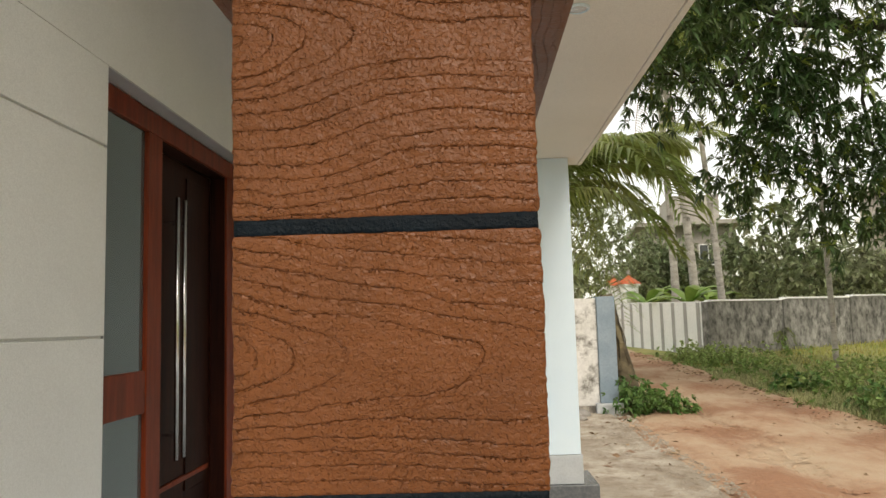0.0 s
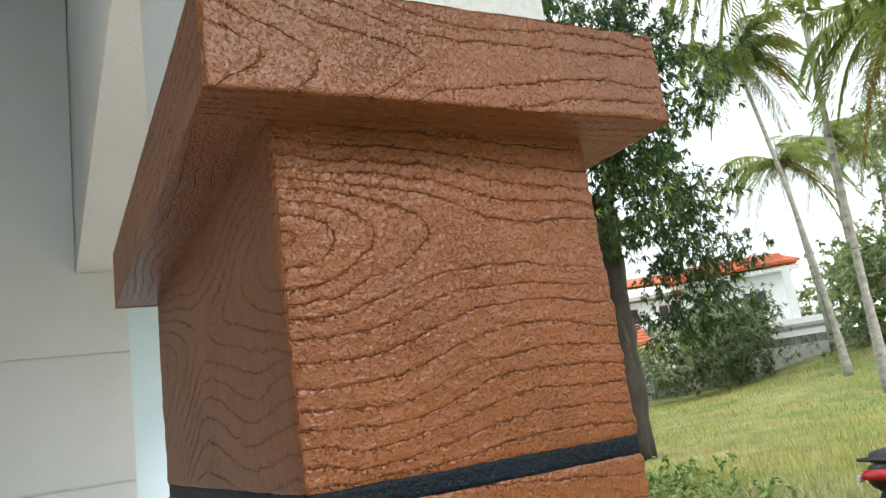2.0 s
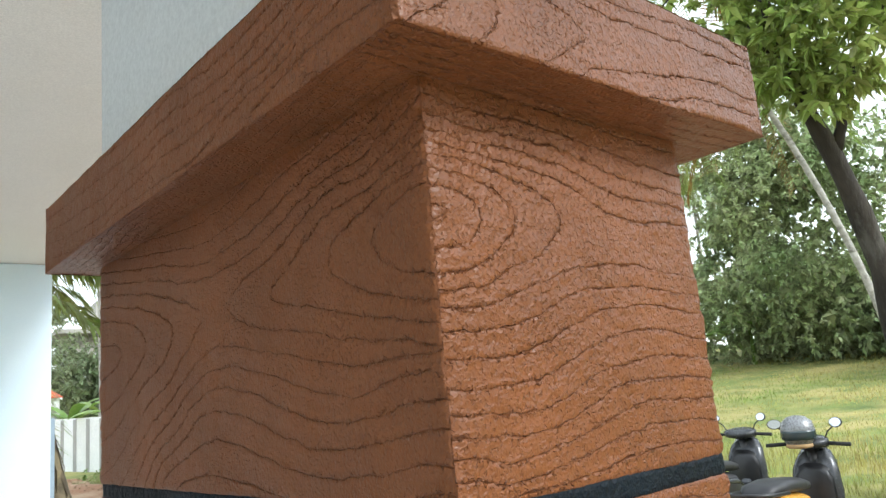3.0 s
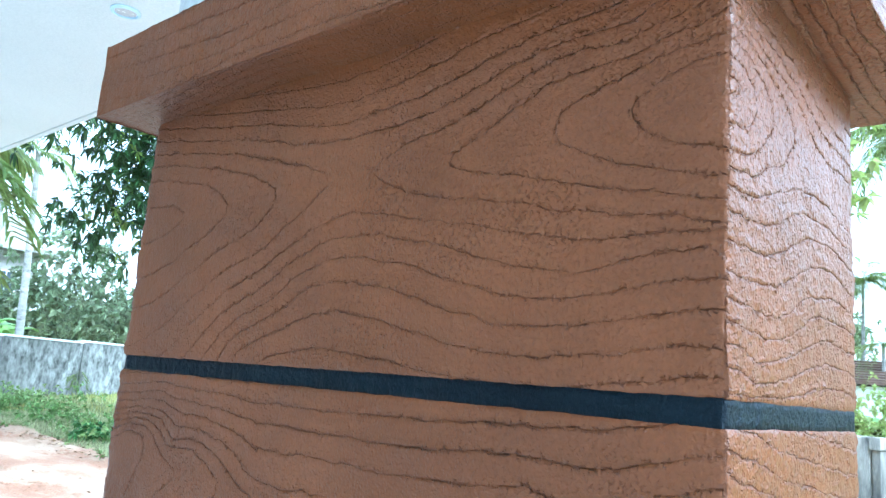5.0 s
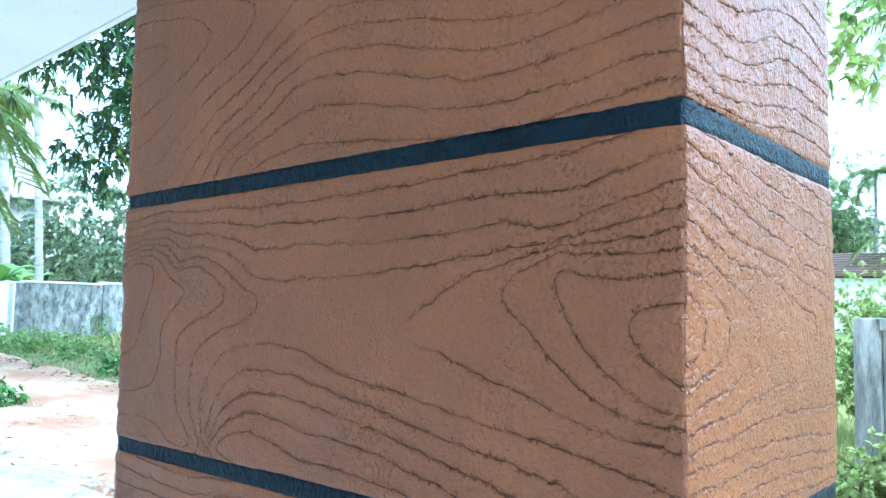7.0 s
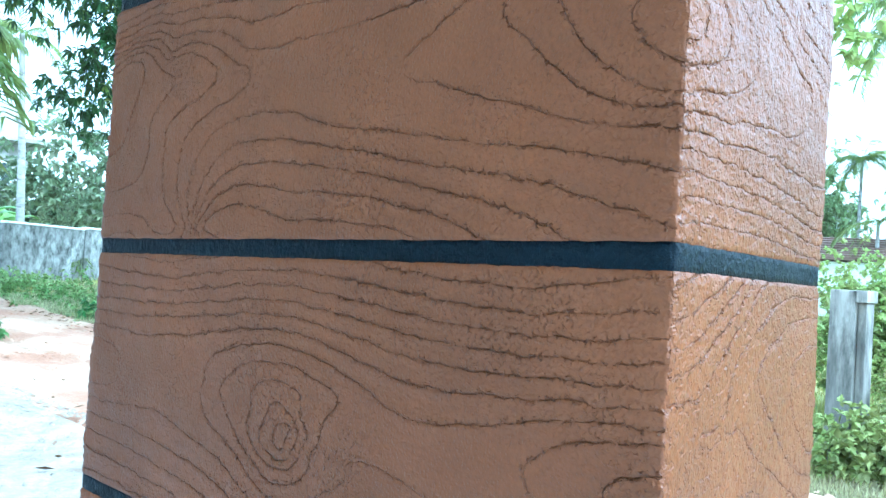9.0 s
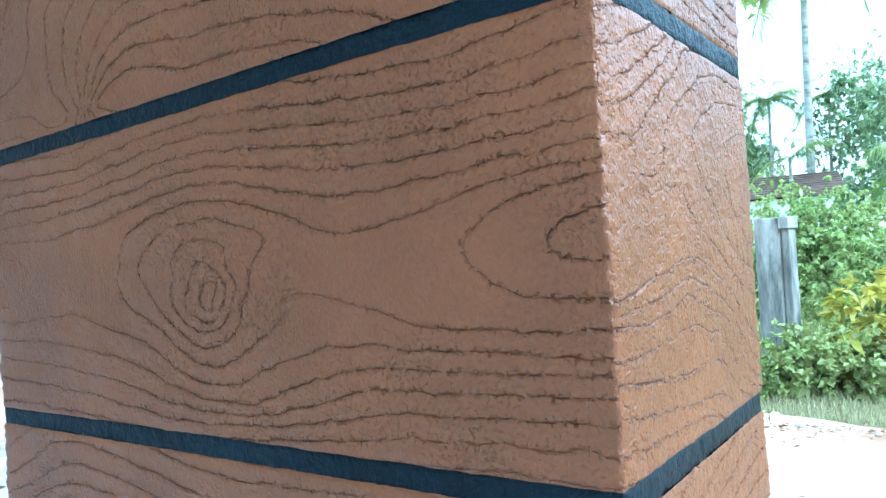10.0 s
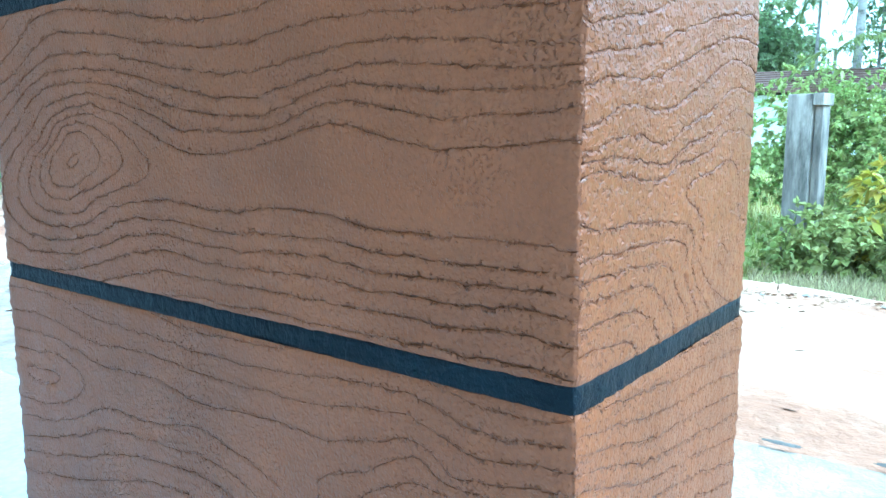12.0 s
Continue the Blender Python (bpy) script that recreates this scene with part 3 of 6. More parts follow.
GRAIN_LONG_1 = [(1, (0.350, -0.005), (0.169, 0.002)),
    (2, (0.222, 0.182), (0.377, 0.002), (0.276, 0.027)),
    (3, (0.243, 0.044)),
    (4, (0.276, 0.152), (0.098, 0.158), (0.028, 0.014)),
    (5, (0.526, 0.162), (0.333, 0.133), (0.116, 0.140), (0.070, 0.145), (0.389, 0.002), (0.348, 0.079), (0.223, 0.067), (0.130, 0.052)),
    (6, (0.116, 0.132), (0.436, 0.146), (0.329, 0.117), (0.481, -0.004)),
    (7, (0.067, 0.139), (0.091, 0.106), (0.061, 0.079), (0.004, 0.060), (0.419, 0.141), (0.369, 0.120), (0.433, 0.083), (0.524, 0.011)),
    (8, (0.035, 0.125), (0.006, 0.066), (0.474, 0.149), (0.461, 0.070)),
    (9, (0.021, 0.112), (0.512, 0.144), (0.483, 0.119))]
GRAIN_LONG_2 = [(0, (0.409, 0.181), (0.092, 0.181)),
    (1, (0.226, 0.010)),
    (2, (0.533, 0.041)),
    (3, (0.537, 0.145), (0.225, 0.022), (0.116, 0.048), (0.012, 0.047)),
    (4, (0.408, 0.136), (0.529, 0.069), (0.369, 0.065), (0.218, 0.040), (0.011, 0.054)),
    (5, (0.356, 0.107), (0.198, 0.131), (0.005, 0.136), (0.308, 0.063), (0.198, 0.070), (0.093, 0.067), (0.006, 0.066), (0.481, 0.103)),
    (6, (0.332, 0.104), (0.209, 0.119), (0.230, 0.080), (0.266, 0.054), (0.062, 0.091), (0.005, 0.130), (0.520, 0.101)),
    (7, (0.294, 0.099), (0.238, 0.100), (0.254, 0.065), (0.027, 0.099)),
    (8, (0.280, 0.090), (0.263, 0.107)),
    (9, (0.250, 0.091), (0.260, 0.077))]
GRAIN_LONG_3 = [(-2, (0.259, 0.191), (0.036, 0.189)),
    (-1, (0.445, 0.194)),
    (0, (0.496, 0.157), (0.160, 0.163), (0.002, 0.156)),
    (1, (0.002, 0.140)),
    (2, (0.368, 0.151), (0.146, 0.137), (0.299, 0.032), (0.021, 0.030)),
    (3, (0.464, 0.137), (0.188, 0.118), (0.142, 0.130), (0.002, 0.125), (0.151, 0.042)),
    (4, (0.290, 0.114), (0.077, 0.113), (0.407, 0.033)),
    (5, (0.425, 0.124), (0.189, 0.103), (0.151, 0.111), (0.002, 0.102), (0.360, 0.058), (0.240, 0.061), (0.112, 0.059), (0.002, 0.058)),
    (5.5, (0.148, 0.088)),
    (6, (0.449, 0.101), (0.397, 0.054)),
    (7, (0.354, 0.101), (0.343, 0.087), (0.403, 0.066)),
    (8, (0.438, 0.093), (0.411, 0.108), (0.410, 0.070))]
GRAIN_SHORT_2 = [(-2, (0.105, 0.009)),
    (-1, (0.016, 0.027), (0.106, 0.017), (0.173, 0.002)),
    (0, (0.006, 0.042), (0.073, 0.035), (0.148, 0.031)),
    (1, (0.007, 0.185), (0.004, 0.051), (0.237, 0.002)),
    (2, (0.033, 0.178), (0.087, 0.204), (0.006, 0.067), (0.094, 0.072), (0.162, 0.053)),
    (3, (0.051, 0.176), (0.136, 0.072), (0.239, 0.016)),
    (4, (0.008, 0.147), (0.034, 0.148), (0.110, 0.198), (0.009, 0.078), (0.071, 0.088), (0.198, 0.053)),
    (4.5, (0.030, 0.102)),
    (5, (0.042, 0.131), (0.079, 0.160), (0.125, 0.183), (0.232, 0.197), (0.095, 0.125), (0.245, 0.061)),
    (6, (0.116, 0.150), (0.146, 0.173), (0.220, 0.185), (0.244, 0.079)),
    (7, (0.243, 0.092))]
GRAIN_SHORT_3 = [(0, (0.011, 0.149)),
    (1, (0.050, 0.143), (0.137, 0.164), (0.004, 0.013), (0.043, 0.010)),
    (2, (0.010, 0.125), (0.052, 0.129), (0.130, 0.149), (0.008, 0.023), (0.075, 0.017)),
    (3, (0.040, 0.117), (0.189, 0.148), (0.244, 0.144), (0.008, 0.035), (0.108, 0.003)),
    (4, (0.009, 0.099), (0.135, 0.114), (0.095, 0.040), (0.124, 0.011)),
    (5, (0.007, 0.094), (0.097, 0.092), (0.164, 0.108), (0.243, 0.116), (0.007, 0.053), (0.079, 0.053), (0.123, 0.044)),
    (6, (0.009, 0.090), (0.105, 0.089), (0.175, 0.105), (0.011, 0.066), (0.045, 0.065), (0.113, 0.058)),
    (6.5, (0.069, 0.076)),
    (7, (0.141, 0.038), (0.218, 0.054)),
    (8, (0.194, 0.027))]
GRAIN_SHORT_4 = [(0, (0.079, 0.194), (0.221, 0.182)),
    (1, (0.022, 0.189), (0.080, 0.180), (0.231, 0.164)),
    (2, (0.017, 0.181), (0.081, 0.168), (0.233, 0.150)),
    (3, (0.082, 0.156), (0.230, 0.135)),
    (4, (0.018, 0.164), (0.084, 0.145), (0.233, 0.118)),
    (5, (0.085, 0.134), (0.236, 0.101))]
GRAIN_LONG_4 = [(1, (0.278, 0.199), (0.185, 0.202), (0.065, 0.199), (0.530, 0.033), (0.308, 0.082)),
    (2, (0.443, 0.196), (0.100, 0.195), (0.049, 0.184), (0.516, 0.053), (0.382, 0.086), (0.244, 0.098)),
    (3, (0.536, 0.177), (0.404, 0.169), (0.239, 0.171), (0.093, 0.183), (0.033, 0.174), (0.524, 0.066), (0.396, 0.102)),
    (4, (0.321, 0.157), (0.197, 0.157), (0.108, 0.167), (0.065, 0.159), (0.510, 0.087), (0.377, 0.122), (0.304, 0.129), (0.189, 0.114)),
    (4.5, (0.338, 0.133), (0.214, 0.136)),
    (5, (0.500, 0.146), (0.120, 0.147), (0.079, 0.160), (0.055, 0.154)),
    (6, (0.513, 0.129), (0.462, 0.133), (0.116, 0.136), (0.101, 0.145))]
GRAIN_CAP = [(2, (0.182, 0.056), (0.325, 0.057), (0.185, 0.001), (0.250, 0.012), (0.306, 0.014)),
    (3, (0.131, 0.048), (0.181, 0.047), (0.325, 0.051), (0.133, 0.006), (0.186, 0.016), (0.227, 0.023), (0.307, 0.026)),
    (3.5, (0.228, 0.035)),
    (4, (0.076, 0.045), (0.112, 0.039), (0.132, 0.022), (0.107, 0.007)),
    (5, (0.031, 0.043), (0.064, 0.020), (0.051, 0.005)),
    (6, (0.008, 0.039), (0.033, 0.024), (0.012, 0.006))]
GRAIN_CAP_SIDE = [(1, (0.189, 0.050), (0.318, 0.050), (0.367, 0.050)),
    (2, (0.030, 0.042), (0.266, 0.033), (0.394, 0.034), (0.468, 0.035)),
    (3, (0.036, 0.028), (0.213, 0.016), (0.345, 0.023), (0.446, 0.024), (0.489, 0.027)),
    (4, (0.097, 0.004), (0.359, 0.005), (0.439, 0.015), (0.476, 0.021)),
    (4.5, (0.440, 0.001), (0.225, 0.002)),
    (5, (0.490, 0.010), (0.465, -0.001), (0.478, -0.003)),
    (6, (0.539, 0.005), (0.529, 0.001), (0.548, -0.006))]
GRAIN_LONG = [GRAIN_LONG_0, GRAIN_LONG_1, GRAIN_LONG_2, GRAIN_LONG_3, GRAIN_LONG_4]
GRAIN_SHORT = [GRAIN_SHORT_0, GRAIN_SHORT_1, GRAIN_SHORT_2, GRAIN_SHORT_3, GRAIN_SHORT_4]
# lower down: lines per metre; knots (u, v, rings, width, height), round which the lines part; swells (u, rise, width), over which they climb
LOW_LONG = [
    (76, [(0.30, 0.10, 4.2, 0.05, 0.034)], [(0.10, 0.012, 0.08)]),
    (70, [], [(0.2, 0.01, 0.1)]),
]
LOW_SHORT = [
    (72, [(0.12, 0.10, 3.6, 0.05, 0.028)], []),
    (70, [], []),
]


def grain_field(u, v, heights, seed):
    """A thin-plate surface through the given heights, slightly unsteady like a hand-drawn line; and the strength of the lines."""
    at = np.array([(a, 2.0 * b) for _, *spots in heights for a, b in spots])
    lev = np.array([h for h, *spots in heights for _ in spots], dtype=float)

    def plate(p):
        r = np.hypot(p[:, None, 0] - at[None, :, 0], p[:, None, 1] - at[None, :, 1])
        return r * r * np.log(r + 1e-9)

    n = len(at)
    m = np.zeros((n + 3, n + 3))
    m[:n, :n] = plate(at) + 1e-7 * np.eye(n)
    m[:n, n], m[:n, n + 1:] = 1.0, at
    m[n:, :n] = m[:n, n:].T
    w = np.linalg.solve(m, np.append(lev, (0.0, 0.0, 0.0)))
    uu = u + 0.0022 * value_noise(u, v, 40, seed + 15) + 0.0008 * value_noise(u, v, 130, seed + 17)
    vv = v + 0.0010 * value_noise(u, v, 55, seed + 18) + 0.0009 * value_noise(u, v, 140, seed + 19) + 0.0005 * value_noise(u, v, 380, seed + 20)
    p = np.stack([uu.ravel(), 2.0 * vv.ravel()], -1)
    f = np.concatenate([plate(q) @ w[:n] + w[n] + q @ w[n + 1:] for q in np.array_split(p, 24)]).reshape(u.shape)
    depth = 0.55 + 0.45 * sm(value_noise(u, v, 11, seed + 21) + 0.6 * value_noise(u, v, 34, seed + 22), -0.7, 0.2)
    return f, depth


def grain_phase(u, v, spec, seed):
    """The lines climb over the swells and part round each knot like a stream round a stone; inside a knot they close into uneven rings."""
    dens, knots, swells = spec
    uu = u + 0.011 * value_noise(u, v, 17, seed + 15) + 0.004 * value_noise(u, v, 48, seed + 17)
    vv = v + 0.0045 * value_noise(u, v, 21, seed + 18) + 0.0018 * value_noise(u, v, 60, seed + 19)
    flow = v - 0.007 * value_noise(u, v * 0.4, 6, seed) - 0.0022 * value_noise(u, v, 24, seed + 1) - 0.0009 * value_noise(u, v, 90, seed + 4) - 0.0004 * value_noise(u, v, 230, seed + 16)
    for (cu, rise, wd) in swells:
        flow = flow - rise * np.exp(-((u - cu) / wd) ** 2)
    flow = flow + 0.35 / dens * np.sin(v * 70 + 2.5 * value_noise(u, v, 5, seed + 2))
    depth = 0.42 + 0.58 * sm(value_noise(u, v, 13, seed + 21) + 0.5 * value_noise(u, v, 30, seed + 22), -0.6, 0.1)
    if not knots:
        return dens * flow, depth
    axis = sum(k[1] for k in knots) / len(knots)
    field = np.sqrt((flow - axis) ** 2 + 0.003 ** 2)
    for (cu, cv, rings, wu, wv) in knots:
        x, y = (uu - cu) / wu, (vv - cv) / wv
        if 0.05 < cu < 0.5:      # an eye: egg-shaped rings that crowd towards its lower end
            y = y + 0.38 * np.clip(1 - np.hypot(x, y), 0, 1)
            x = x / (1 + 0.38 * np.clip(y, -1, 1))
        r = np.hypot(x, y)
        knot = np.where(r > 1, (r - 1) * wv, -rings / dens * (1 - np.minimum(r, 1) ** 0.75))
        h = np.clip(0.5 + 0.5 * (knot - field) / 0.016, 0, 1)
        field = knot * (1 - h) + field * h - 0.016 * h * (1 - h)
        if cu <= 0:      # the lower arms of a loop cut off by the corner run out
            depth = depth * (1 - 0.75 * sm(-y, 0.1, 0.5) * (1 - sm(r, 0.9, 1.1)))
    return dens * field + 0.5, depth


def groove_relief(ph, strength, du, dv, u, v, seed, rough=0.3, width=0.00062, depth=0.0009):
    """The relief of the broken grain lines and the uneven skin, the lines' slope, and how deep they are cut."""
    gu, gv = np.gradient(ph, axis=0) / du, np.gradient(ph, axis=1) / dv
    slope = np.hypot(gu, gv)
    dist = np.abs(ph - np.round(ph)) / np.maximum(slope, 12.0)
    dash = value_noise(u, v, 150, seed + 9) + 0.8 * value_noise(u, v, 330, seed + 11) + 0.6 * value_noise(u, v, 40, seed + 3)
    cut = strength * (0.34 + 0.66 * sm(dash, -0.5, 0.0)) * sm(slope, 6.0, 18.0)
    h = -depth * cut * np.exp(-(dist / width) ** 2)
    # crumbs of the plaster pushed up beside a line
    crumb = sm(value_noise(u, v, 330, seed + 6), 0.25, 0.7)
    h = h + 0.0008 * np.exp(-((dist - 2.4 * width) / (1.2 * width)) ** 2) * strength * crumb
    return h + 0.0009 * value_noise(u, v, 14, seed + 5) + 0.00035 * value_noise(u, v, 60, seed + 8) + 0.0004 * rough * value_noise(u, v, 230, seed + 12), slope, cut


def ring_path(step):
    """Round the two seen faces: base x, y, normal, and u on each face; a small radius at the corners."""
    r, rows = 0.003, []
    for k in range(4):
        a = radians(90 * k / 4)
        rows.append((r - r * math.sin(a), D - r + r * math.cos(a), -math.sin(a), math.cos(a)))
    for y in np.arange(D - r, r, -step):
        rows.append((0.0, y, -1.0, 0.0))
    for k in range(5):
        a = radians(90 * k / 4)
        rows.append((r - r * math.cos(a), r - r * math.sin(a), -math.cos(a), -math.sin(a)))
    for x in np.arange(r + step, W - r, step):
        rows.append((x, 0.0, 0.0, -1.0))
    for k in range(5):
        a = radians(90 * k / 4)
        rows.append((W - r + r * math.sin(a), r - r * math.cos(a), math.sin(a), -math.cos(a)))
    return np.array(rows)


def column_section(index, top_at, low_at, parent, step_u, step_v):
    path = ring_path(step_u)
    nv = max(8, int(round((top_at[0] - low_at[0]) / step_v)))
    px, py, nx, ny = (path[:, k][:, None] for k in range(4))
    fv = np.linspace(0, 1, nv)[None, :]
    wob = 0.0004
    top = top_at[0] - top_at[1] * py + wob * value_noise(px + py * 3, py - px, 45, 60 + index)
    low = low_at[0] - low_at[1] * py + wob * value_noise(px + py * 3, py - px, 45, 90 + index)
    z = low + (top - low) * fv
    v = z - low_at[0]
    is_long = (np.abs(nx) > np.abs(ny)) & (px < W / 2)
    ub, ua = py + 0 * v, px + 0 * v
    seed = 200 + 20 * index
    du, dv = np.gradient(np.cumsum(np.hypot(np.gradient(px[:, 0]), np.gradient(py[:, 0]))) + np.arange(len(px)) * 1e-7)[:, None], step_v
    if index < len(GRAIN_LONG):
        (pb, kb), (pa, ka) = grain_field(ub, v, GRAIN_LONG[index], seed), grain_field(ua, v, GRAIN_SHORT[index], seed + 10)
    else:
        k = index - len(GRAIN_LONG)
        (pb, kb), (pa, ka) = grain_phase(ub, v, LOW_LONG[k], seed), grain_phase(ua, v, LOW_SHORT[k], seed + 10)
    (hb, sb, kb), (ha, sa, ka) = groove_relief(pb, kb, du, dv, ub, v, seed), groove_relief(pa, ka, du, dv, ua, v, seed + 10, 1.0)
    h, line, slope = np.where(is_long, hb, ha), np.where(is_long, pb, pa), np.where(is_long, sb, sa)
    keep = np.where(is_long, kb, ka)
    # worn arrises and rounded ends at the bands
    arris = np.minimum(np.hypot(px, py), np.minimum(np.hypot(px - W, py), np.hypot(px, py - D)))
    h = h - 0.0014 * np.exp(-(arris / 0.006) ** 2) * (0.8 + 0.35 * value_noise(px * 0 + arris, z, 70, seed + 13)) - 0.0009 * np.exp(-(arris / 0.004) ** 2) * value_noise(arris * 0, z, 260, seed + 14)
    endd = np.minimum(top - z, z - low)
    h = h - 0.0012 * np.exp(-endd / 0.0012)
    verts = np.stack([px + nx * h, py + ny * h, z], -1)
    n = len(path)
    idx = np.arange(n * nv).reshape(n, nv)
    quads = np.stack([idx[:-1, :-1], idx[1:, :-1], idx[1:, 1:], idx[:-1, 1:]], -1).reshape(-1, 4)
    # the two unseen sides and the ends
    extra = np.array([(W, D, low_at[0] - low_at[1] * D), (W, D, top_at[0] - top_at[1] * D)])
    base = n * nv
    more = np.array([(idx[-1, 0], base, base + 1, idx[-1, -1]), (base, idx[0, 0], idx[0, -1], base + 1)])
    return arrays("section", np.concatenate([verts.reshape(-1, 3), extra]), np.concatenate([quads, more]), M_BROWN, parent, smooth=True,
                  marks={"grain_line": np.append(line.ravel(), (0.5, 0.5)), "grain_slope": np.append(slope.ravel(), (70.0, 70.0)), "grain_depth": np.append(keep.ravel(), (1.0, 1.0)),
                         "rough_skin": np.append((np.where(is_long, 0.25, 1.0) + 0.0 * keep).ravel(), (1.0, 1.0))})


def band(index, upper, parent):
    path = ring_path(0.004)
    zt = upper[0]
    px, py, nx, ny = (path[:, k][:, None] for k in range(4))
    fv = np.array([[0.001, 0.0, -0.25, -0.5, -0.75, -1.0, -1.08]])
    z = zt - upper[1] * py + np.where(fv > 0, 0.003, fv * BH) + np.where(fv < -1, -0.002, 0)
    h = np.full(z.shape, -0.0012) + 0.0006 * value_noise(px * 2 + py * 3, z, 130, 300 + index) + 0.0003 * value_noise(px - py * 2, z, 420, 310 + index)
    h = h - 0.006 * ((fv > 0) | (fv < -1))
    arris = np.minimum(np.hypot(px, py), np.minimum(np.hypot(px - W, py), np.hypot(px, py - D)))
    h = h - 0.0016 * np.exp(-(arris / 0.006) ** 2)
    verts = np.stack([px + nx * h, py + ny * h, z], -1)
    n, nv = z.shape
    idx = np.arange(n * nv).reshape(n, nv)
    quads = np.stack([idx[:-1, 1:], idx[1:, 1:], idx[1:, :-1], idx[:-1, :-1]], -1).reshape(-1, 4)
    extra = np.array([(W - 0.001, D - 0.001, zt - upper[1] * D - BH), (W - 0.001, D - 0.001, zt - upper[1] * D)])
    base = n * nv
    more = np.array([(idx[-1, 5], base, base + 1, idx[-1, 1]), (base, idx[0, 5], idx[0, 1], base + 1)])
    return arrays("band", np.concatenate([verts.reshape(-1, 3), extra]), np.concatenate([quads, more]), M_BAND, parent, "black painted band", True)


column = thing("porch_column", "brown textured wood-grain porch column with black bands", "column")
edges = [(CAPZ + 0.004, 0.0)] + BANDS
for i in range(len(BANDS)):
    low = BANDS[i]
    near = i < 4
    column_section(i, edges[i] if i == 0 else (edges[i][0] - BH, edges[i][1]), low, column, 0.0021 if near else 0.0035, 0.0009 if near else 0.002)
    band(i, BANDS[i], column)
column_section(6, (BANDS[-1][0] - BH, 0.0), (0.002, 0.0), column, 0.004, 0.003)
part("upper_shaft", box((0.002, 0.002, 1.49), (W - 0.012, D - 0.002, ZB - 0.003), 0.004), M_SHAFTSHADE, column, "plain white upper shaft with shade put into its colour")


# the projecting cap: grained faces on a block
def grained_face(origin, eu, ev, lu, lv, spec, seed, step=(0.0022, 0.0011), wear=0.0028):
    origin, eu, ev = np.array(origin), np.array(eu, dtype=float), np.array(ev, dtype=float)
    nrm = np.cross(eu, ev)
    us, vs = np.linspace(0, lu, int(lu / step[0])), np.linspace(0, lv, int(lv / step[1]))
    u, v = np.meshgrid(us, vs, indexing="ij")
    line, keep = (grain_field if isinstance(spec, list) else grain_phase)(u, v, spec, seed)
    h, slope, keep = groove_relief(line, keep, us[1], vs[1], u, v, seed, 0.7)
    edge = np.minimum(np.minimum(u, lu - u), np.minimum(v, lv - v))
    h = h * sm(edge, 0, 0.004) - wear * np.clip(1 - edge / 0.003, 0, 1) ** 2 * (0.8 + 0.5 * value_noise(u, v, 120, seed + 3))
    verts = origin + u[..., None] * eu + v[..., None] * ev + h[..., None] * nrm
    n, m = u.shape
    idx = np.arange(n * m).reshape(n, m)
    return verts.reshape(-1, 3), np.stack([idx[:-1, :-1], idx[1:, :-1], idx[1:, 1:], idx[:-1, 1:]], -1).reshape(-1, 4), line.ravel(), slope.ravel(), keep.ravel()


X0, X1, YA, YB, ZT = -0.043, W + 0.050, -0.040, D + 0.035, 1.487
faces6 = [
    grained_face((X0, YA, CAPZ), (1, 0, 0), (0, 0, 1), X1 - X0, ZT - CAPZ, GRAIN_CAP, 500),
    grained_face((X0, YB, CAPZ), (0, -1, 0), (0, 0, 1), YB - YA, ZT - CAPZ, GRAIN_CAP_SIDE, 520),
    grained_face((X1, YA, CAPZ), (0, 1, 0), (0, 0, 1), YB - YA, ZT - CAPZ, (90, [], []), 540, (0.008, 0.004)),
    grained_face((X1, YB, CAPZ), (-1, 0, 0), (0, 0, 1), X1 - X0, ZT - CAPZ, (90, [], []), 560, (0.008, 0.004)),
    grained_face((X0, 0.0, CAPZ), (0, 1, 0), (1, 0, 0), YB, X1 - X0, (110, [], []), 580, (0.004, 0.002), 0.0003),
    grained_face((X0, 0.0, CAPZ), (1, 0, 0), (0, -1, 0), X1 - X0, -YA, (110, [], []), 590, (0.003, 0.0012), 0.0003),
    grained_face((X0, YA, ZT), (1, 0, 0), (0, 1, 0), X1 - X0, YB - YA, (70, [], []), 600, (0.02, 0.02)),
]
cv, cf, off = [], [], 0
for v, f, *_ in faces6:
    cv.append(v)
    cf.append(f + off)
    off += len(v)
arrays("cap", np.concatenate(cv), np.concatenate(cf), M_BROWN, column, "projecting brown wood-grain cap", True,
       {"grain_line": np.concatenate([q[2] for q in faces6]), "grain_slope": np.concatenate([q[3] for q in faces6]), "grain_depth": np.concatenate([q[4] for q in faces6]),
        "rough_skin": np.full(off, 0.7)})

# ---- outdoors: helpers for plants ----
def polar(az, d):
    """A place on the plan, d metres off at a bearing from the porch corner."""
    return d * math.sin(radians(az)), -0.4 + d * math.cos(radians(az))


def gz(x, y):
    return float(ground_z(x, y))


